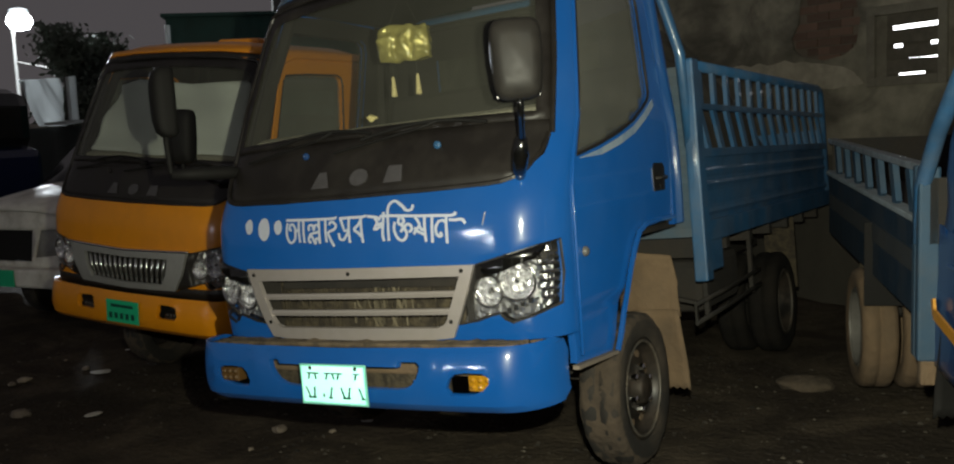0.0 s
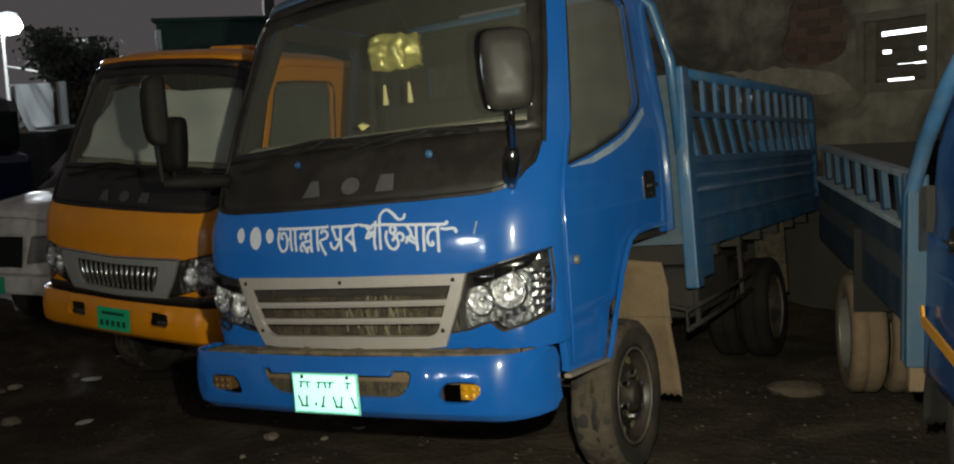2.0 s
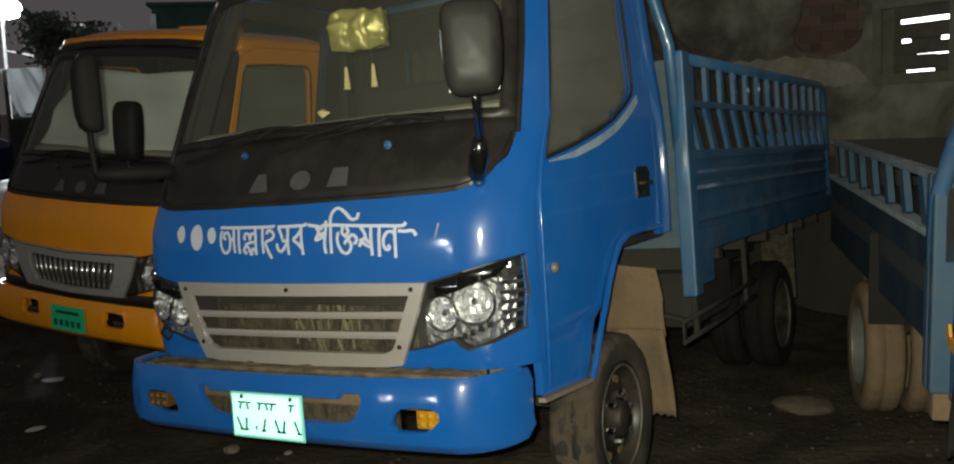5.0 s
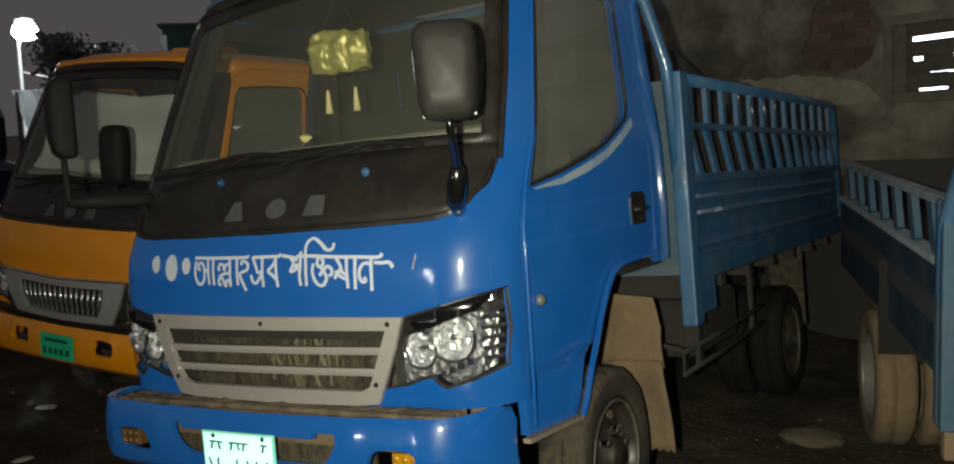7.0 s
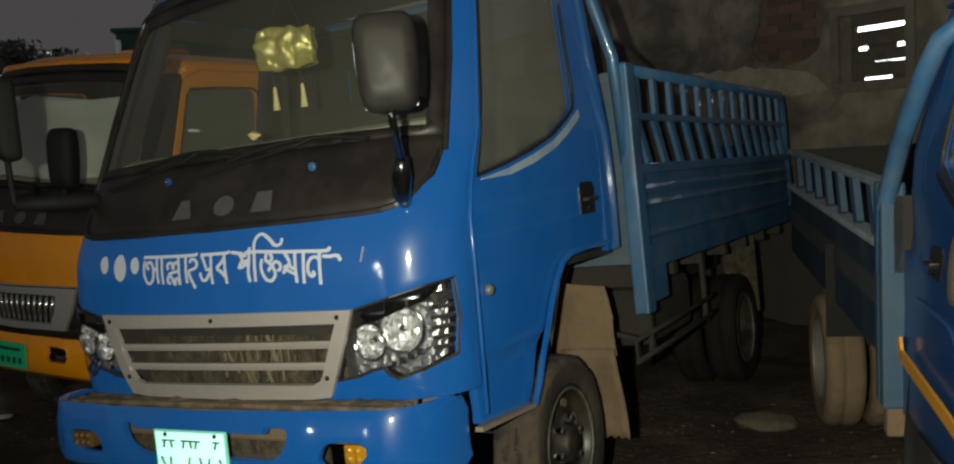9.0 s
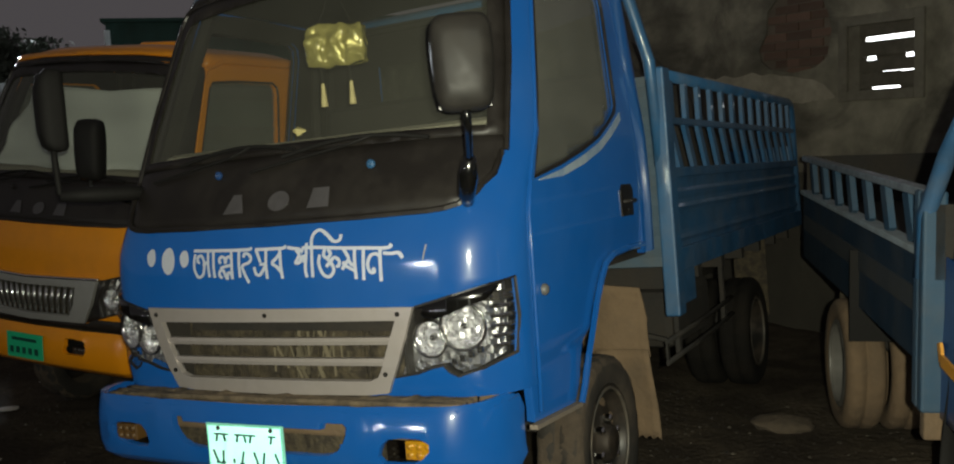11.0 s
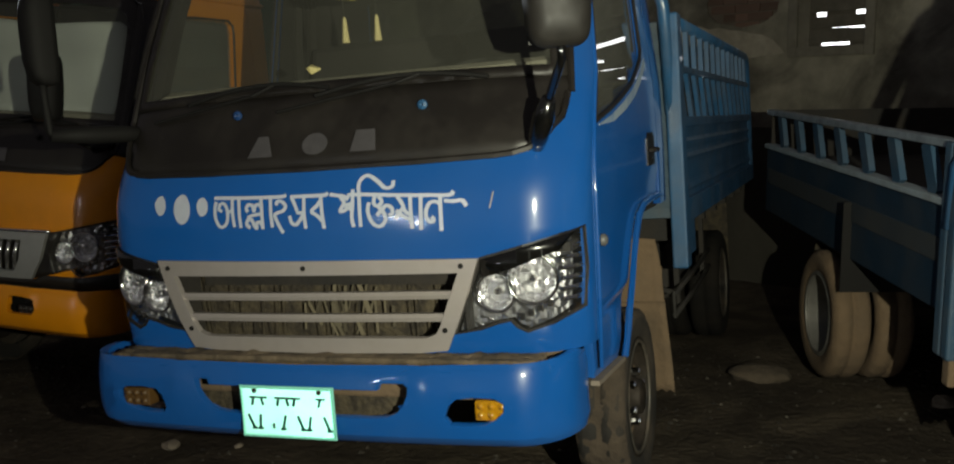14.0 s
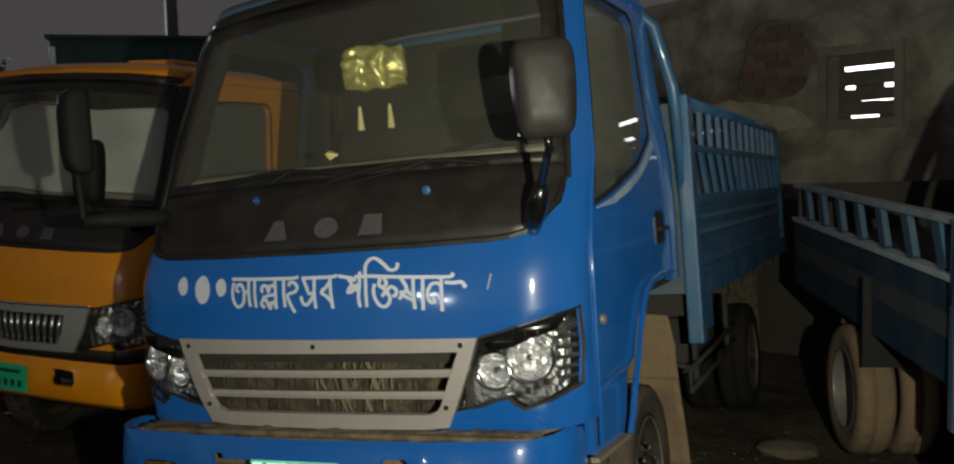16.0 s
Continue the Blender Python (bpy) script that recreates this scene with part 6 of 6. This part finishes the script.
tarp = thing("tarpaulin", "pale sagging tarpaulin tied to steel posts", "tarpaulin", pose(-18.6, 12.2, -0.3))
part("sheet", patch([(-0.02, 2.2), (0.92, 2.17), (0.86, 3.16), (-0.52, 3.2)], [], lambda u, v: Vector((u, 0.22 * noise.noise(Vector((u * 1.9 + v * 0.8, v * 0.9, 4))) + 0.07 * abs(noise.noise(Vector((u * 4 + v * 2.5, v * 1.2, 9)))), v)), 0.05), TARP, tarp, smooth=True, solid=0.01)
for x in (-0.54, 0.98):
    part("post", tube([(x, 0.1, 0), (x, 0.1, 3.2)], 0.045, 8), POLE_GREY, tarp)
part("board", box(1.10, 1.40, 0.0, 0.03, 2.27, 3.16), TARP, tarp)
part("ledge", bar((0.92, -0.2, 2.22), (1.68, -0.2, 2.25), 0.5, 0.05), TARP, tarp)
# Dark sheet added below the tarpaulin, standing in for dark vehicles.
part("dark_cloth", patch([(-0.5, 0.1), (1.9, 0.1), (1.7, 2.16), (-0.4, 2.16)], [], lambda u, v: Vector((u, 0.05 + 0.05 * math.sin(u * 6), v)), 0.12), DARK_FILL, tarp, "dark sheet in place of the vehicles below", smooth=True, solid=0.01)


LEAF = material("night_leaves", (0.105, 0.118, 0.10), 0.9, grain=0.4, spec=0.1)
BARK = material("dark_bark", (0.04, 0.033, 0.027), 0.9, grain=0.3, bump=0.3)


def tree(x, y, high, spread, seed):
    rng = random.Random(seed)
    t = thing("tree", "dark leafy tree against the night sky", "tree", pose(x, y, -0.3))
    pts = [(0, 0, 0), (0.1, 0.05, high * 0.25), (0.0, 0.15, high * 0.5), (0.15, 0.1, high * 0.75)]
    part("trunk", tube(pts, [0.22, 0.17, 0.13, 0.06], 9), BARK, t)
    ends = []
    for k in range(11):
        a = rng.uniform(0, 6.28)
        z0 = high * rng.uniform(0.35, 0.7)
        r = spread * rng.uniform(0.4, 1.0)
        e = Vector((r * math.cos(a), r * math.sin(a), z0 + high * rng.uniform(0.05, 0.3)))
        mid = Vector((e.x * 0.5, e.y * 0.5, (z0 + e.z) / 2 + 0.1))
        part("limb", tube([(0.05, 0.1, z0), mid, e], [0.06, 0.04, 0.015], 6), BARK, t)
        ends += [mid, e]
    bm = bmesh.new()
    for k in range(20000):
        c = rng.choice(ends) + Vector((max(-0.5, min(0.5, rng.gauss(0, 0.3))), rng.gauss(0, 0.3), max(-0.5, min(0.5, rng.gauss(0, 0.27)))))
        d = Vector((rng.gauss(0, 1), rng.gauss(0, 1), rng.gauss(0, 1))).normalized()
        s = d.cross(Vector((rng.gauss(0, 1), rng.gauss(0, 1), rng.gauss(0, 1)))).normalized()
        l = rng.uniform(0.06, 0.13)
        bm.faces.new([bm.verts.new(c + v) for v in (-d * l, s * l * 0.45, d * l, -s * l * 0.45)])
    tagged(part("crown", bm, LEAF, t), kind="stuff")
    return t


tree(-22.5, 16.8, 4.7, 1.35, 3)
tree(-20.6, 17.2, 3.6, 1.2, 7)
tree(-31.0, 24.5, 5.6, 1.9, 4)

# ---- vehicles at the far side of the yard ----
PALE_PAINT = material("dirty_white_paint", (0.74, 0.72, 0.66), 0.5, grain=0.15, scale=6, dirt=(0.2, 0.18, 0.14), dirt_amount=0.7, dirt_scale=3)
UPPER_BLACK = material("black_lacquer", (0.008, 0.010, 0.013), 0.2, coat=0.8, grain=0.1)
NAVY = material("navy_paint", (0.006, 0.012, 0.05), 0.25, coat=0.5, grain=0.1)
van = thing("pale_pickup", "dirty white old pickup with dull headlight", "pickup", pose(-8.85, 5.6, -0.34, 0, 0, 6))
part("bonnet", patch([(-0.85, 0), (0.85, 0), (0.82, 1), (-0.82, 1)], [], lambda u, v: Vector((u, 0.05 + 1.0 * v - 0.06 * (1 - u * u), 1.22 + 0.22 * v ** 0.6 - 0.10 * u * u)), 0.1), PALE_PAINT, van, smooth=True, solid=0.02)
part("nose", patch([(-0.9, 0.62), (0.9, 0.62), (0.88, 1.2), (-0.88, 1.2)], [[(0.32, 0.76), (0.86, 0.80), (0.84, 1.04), (0.40, 1.02)], [(-0.32, 0.76), (-0.86, 0.80), (-0.84, 1.04), (-0.40, 1.02)], [(-0.27, 0.72), (0.27, 0.72), (0.3, 1.02), (-0.3, 1.02)]], lambda u, v: Vector((u, -0.03 + 0.22 * (u / 0.9) ** 4 + 0.06 * (v - 0.6), v)), 0.08), PALE_PAINT, van, smooth=True, solid=0.02)
for sg in (1, -1):
    hl = [(sg * 0.32, 0.76), (sg * 0.86, 0.80), (sg * 0.84, 1.04), (sg * 0.40, 1.02)]
    part("headlight", patch(hl, [], lambda u, v: Vector((u, -0.02 + 0.22 * (u / 0.9) ** 4 + 0.06 * (v - 0.6), v)), 0.08), DULL_LENS, van, "dull grey headlight", smooth=True, solid=0.02)
    part("wing", patch([(0.05, 0.62), (0.45, 0.62), (0.55, 0.85), (0.85, 0.98), (1.2, 0.85), (1.3, 0.62), (1.6, 0.62), (1.6, 1.30), (0.1, 1.20)], [], lambda u, v: Vector((sg * (0.9 - 0.03 * (v - 0.6)), u + 0.15, v)), 0.12), PALE_PAINT, van, solid=0.02)
    part("tyre", lathe([(0.18, -0.09), (0.3, -0.1), (0.33, -0.06), (0.33, 0.06), (0.3, 0.1), (0.18, 0.09), (0.05, 0.05), (0.001, 0.05)], "x", (sg * 0.76, 0.98, 0.33), 24), TYRE, van)
part("grille", box(-0.29, 0.29, 0.02, 0.05, 0.72, 1.02), RUBBER, van)
part("bumper", bar((-0.95, -0.1, 0.58), (0.95, -0.1, 0.58), 0.14, 0.18), PALE_PAINT, van, bevel=0.03)
part("number_plate", box(-0.2, 0.2, -0.185, -0.178, 0.50, 0.66), PLATE_GREEN, van)
part("windscreen", patch([(-0.8, 0), (0.8, 0), (0.68, 1), (-0.68, 1)], [], lambda u, v: Vector((u, 1.02 + 0.55 * v, 1.42 + 0.48 * v)), 0.3), DARK_GLASS, van, smooth=True, solid=0.01)
part("cab_roof", box(-0.70, 0.70, 1.55, 2.7, 1.89, 1.94), PALE_PAINT, van, bevel=0.03)
part("cab_body", box(-0.88, 0.88, 1.75, 2.75, 0.5, 1.40), PALE_PAINT, van, bevel=0.04)

for o in van.children:
    o.data.transform(Matrix.Diagonal((1, 1, 1.02, 1)))
cabn = thing("navy_truck", "dark navy blue cab with a black wing mirror", "truck", pose(-12.9, 6.5, -0.12, 0, 0, 10))
part("cab_body", box(-0.92, 0.92, 0.0, 1.6, 0.5, 1.62), NAVY, cabn, bevel=0.14)
part("upper_cab", box(-0.86, 0.86, 0.03, 1.55, 1.5, 2.42), UPPER_BLACK, cabn, "glossy black upper cab", bevel=0.24)
part("windscreen", box(-0.60, 0.60, 0.018, 0.04, 1.72, 2.18), DARK_GLASS, cabn, bevel=0.006)
part("side_window", box(0.85, 0.868, 0.32, 1.2, 1.74, 2.16), DARK_GLASS, cabn, bevel=0.006)
part("bumper", box(-0.92, 0.92, -0.12, 0.1, 0.45, 0.7), NAVY, cabn, bevel=0.05)
for sg in (1, -1):
    part("tyre", lathe([(0.18, -0.09), (0.33, -0.1), (0.37, -0.06), (0.37, 0.06), (0.33, 0.1), (0.18, 0.09), (0.001, 0.05)], "x", (sg * 0.76, 0.8, 0.37), 24), TYRE, cabn)
part("mirror_arm", tube([(0.9, 0.05, 1.55), (1.3, -0.1, 1.5)], 0.014, 6), BLACK, cabn)

# ---- litter and stones on the ground ----
STONE = material("dusty_stone", (0.22, 0.18, 0.14), 0.95, grain=0.25, scale=14, vary=0.35, bump=0.3)
DULL_STONE = material("brown_stone", (0.10, 0.076, 0.052), 0.95, grain=0.4, scale=9, dirt=(0.04, 0.033, 0.025), dirt_amount=0.8, dirt_scale=7, bump=0.6, bump_scale=25)
SCRAP = material("pale_litter", (0.40, 0.38, 0.34), 0.8, grain=0.2, vary=0.4)


def stone(name, label, x, y, sx, sy, sz, turn, mat=STONE, seed=0):
    bm = bmesh.new()
    bmesh.ops.create_icosphere(bm, subdivisions=3 if sx > 0.1 else 2, radius=1)
    for v in bm.verts:
        d = 1 + (0.20 if sx > 0.1 else 0.35) * noise.noise(v.co * 1.6 + Vector((seed * 3.1, 0, seed))) + 0.10 * noise.noise(v.co * 4.5 + Vector((0, seed, 0)))
        v.co = Vector((v.co.x * sx * d, v.co.y * sy * d, max(-0.5, v.co.z) * sz * d))
    o = tagged(part(name, bm, mat, smooth=sx > 0.1), label, "litter" if mat is SCRAP else "stone", "stones on the ground" if name == "stone" else "litter on the ground" if name == "litter" else "")
    o.matrix_world = pose(x, y, ground_z(x, y) + 0.35 * sz, 0, 0, turn)
    return o


stone("flat_stone", "flat pale stone lying between the trucks", -1.47, 6.42, 0.185, 0.12, 0.055, 8, mat=DULL_STONE, seed=2)
stone("flat_stone", "broken brick lying before the bumper", -2.95, 2.75, 0.12, 0.06, 0.05, 25, seed=5)
rng = random.Random(12)
for k in range(150):
    x, y = rng.uniform(-7.5, 0.3), rng.uniform(1.6, 6.5) if k < 70 else rng.uniform(1.4, 3.3)
    if -3.6 < x < -1.5 and y > 3.1 and k < 70:
        y = rng.uniform(1.6, 3.0)
    r = rng.choice((0.015, 0.02, 0.03, 0.045, 0.06))
    if k % 3:
        stone("stone", "small dusty stone on the ground", x, y, r * 1.3, r, r * 0.6, rng.uniform(0, 180), seed=k)
    else:
        stone("litter", "pale scrap of litter on the ground", x, y, r * 1.5, r, 0.006, rng.uniform(0, 180), SCRAP, k)

# fine chips, husks and grit strewn over the earth
GRIT = material("strewn_grit", (0.10, 0.082, 0.06), 0.95)
gn = GRIT.node_tree
geo, spread = gn.nodes.new("ShaderNodeNewGeometry"), gn.nodes.new("ShaderNodeValToRGB")
spread.color_ramp.elements[0].color, spread.color_ramp.elements[1].color = (0.018, 0.015, 0.012, 1), (0.105, 0.09, 0.07, 1)
spread.color_ramp.elements[0].position = 0.35
gn.links.new(geo.outputs["Random Per Island"], spread.inputs["Fac"])
gn.links.new(spread.outputs["Color"], gn.nodes["Principled BSDF"].inputs["Base Color"])
rng = random.Random(31)
verts, faces = [], []
for k in range(15000):
    x, y = rng.uniform(-8.5, 1.0), rng.uniform(0.8, 7.0)
    if noise.noise(Vector((x * 1.4, y * 1.4, 3))) < rng.uniform(-0.5, 0.35):
        continue
    r = min(0.022, 0.004 + rng.expovariate(190))
    z = ground_z(x, y) + noise.noise(Vector((x * 0.9, y * 0.9, 0))) * 0.03 + noise.noise(Vector((x * 3.1, y * 3.1, 5))) * 0.016 - 0.008
    a, tip = rng.uniform(0, 6.28), rng.uniform(0.2, 0.7) * r
    base = len(verts)
    for q in range(4):
        t = a + q * 1.57 + rng.uniform(-0.4, 0.4)
        verts.append((x + r * math.cos(t), y + r * rng.uniform(0.4, 1.0) * math.sin(t), z))
    verts.append((x, y, z + tip))
    faces += [(base + q, base + (q + 1) % 4, base + 4) for q in range(4)]
mesh = bpy.data.meshes.new("grit")
mesh.from_pydata(verts, [], faces)
mesh.materials.append(GRIT)
tagged(new("grit", mesh), "fine chips and husks strewn over the earth", "litter", kind="stuff")

# plain yard wall far behind, which closes the place
yard = tagged(part("wall_yard", box(-60, -8, 30, 30.3, -0.5, 2.6), MORTAR), "plain dark yard wall far off", "wall", kind="structure")
side = tagged(part("wall_side", box(6.5, 6.8, -12, 6.2, -0.5, 3.4), MORTAR), "plain wall beside the trucks", "wall", kind="structure")
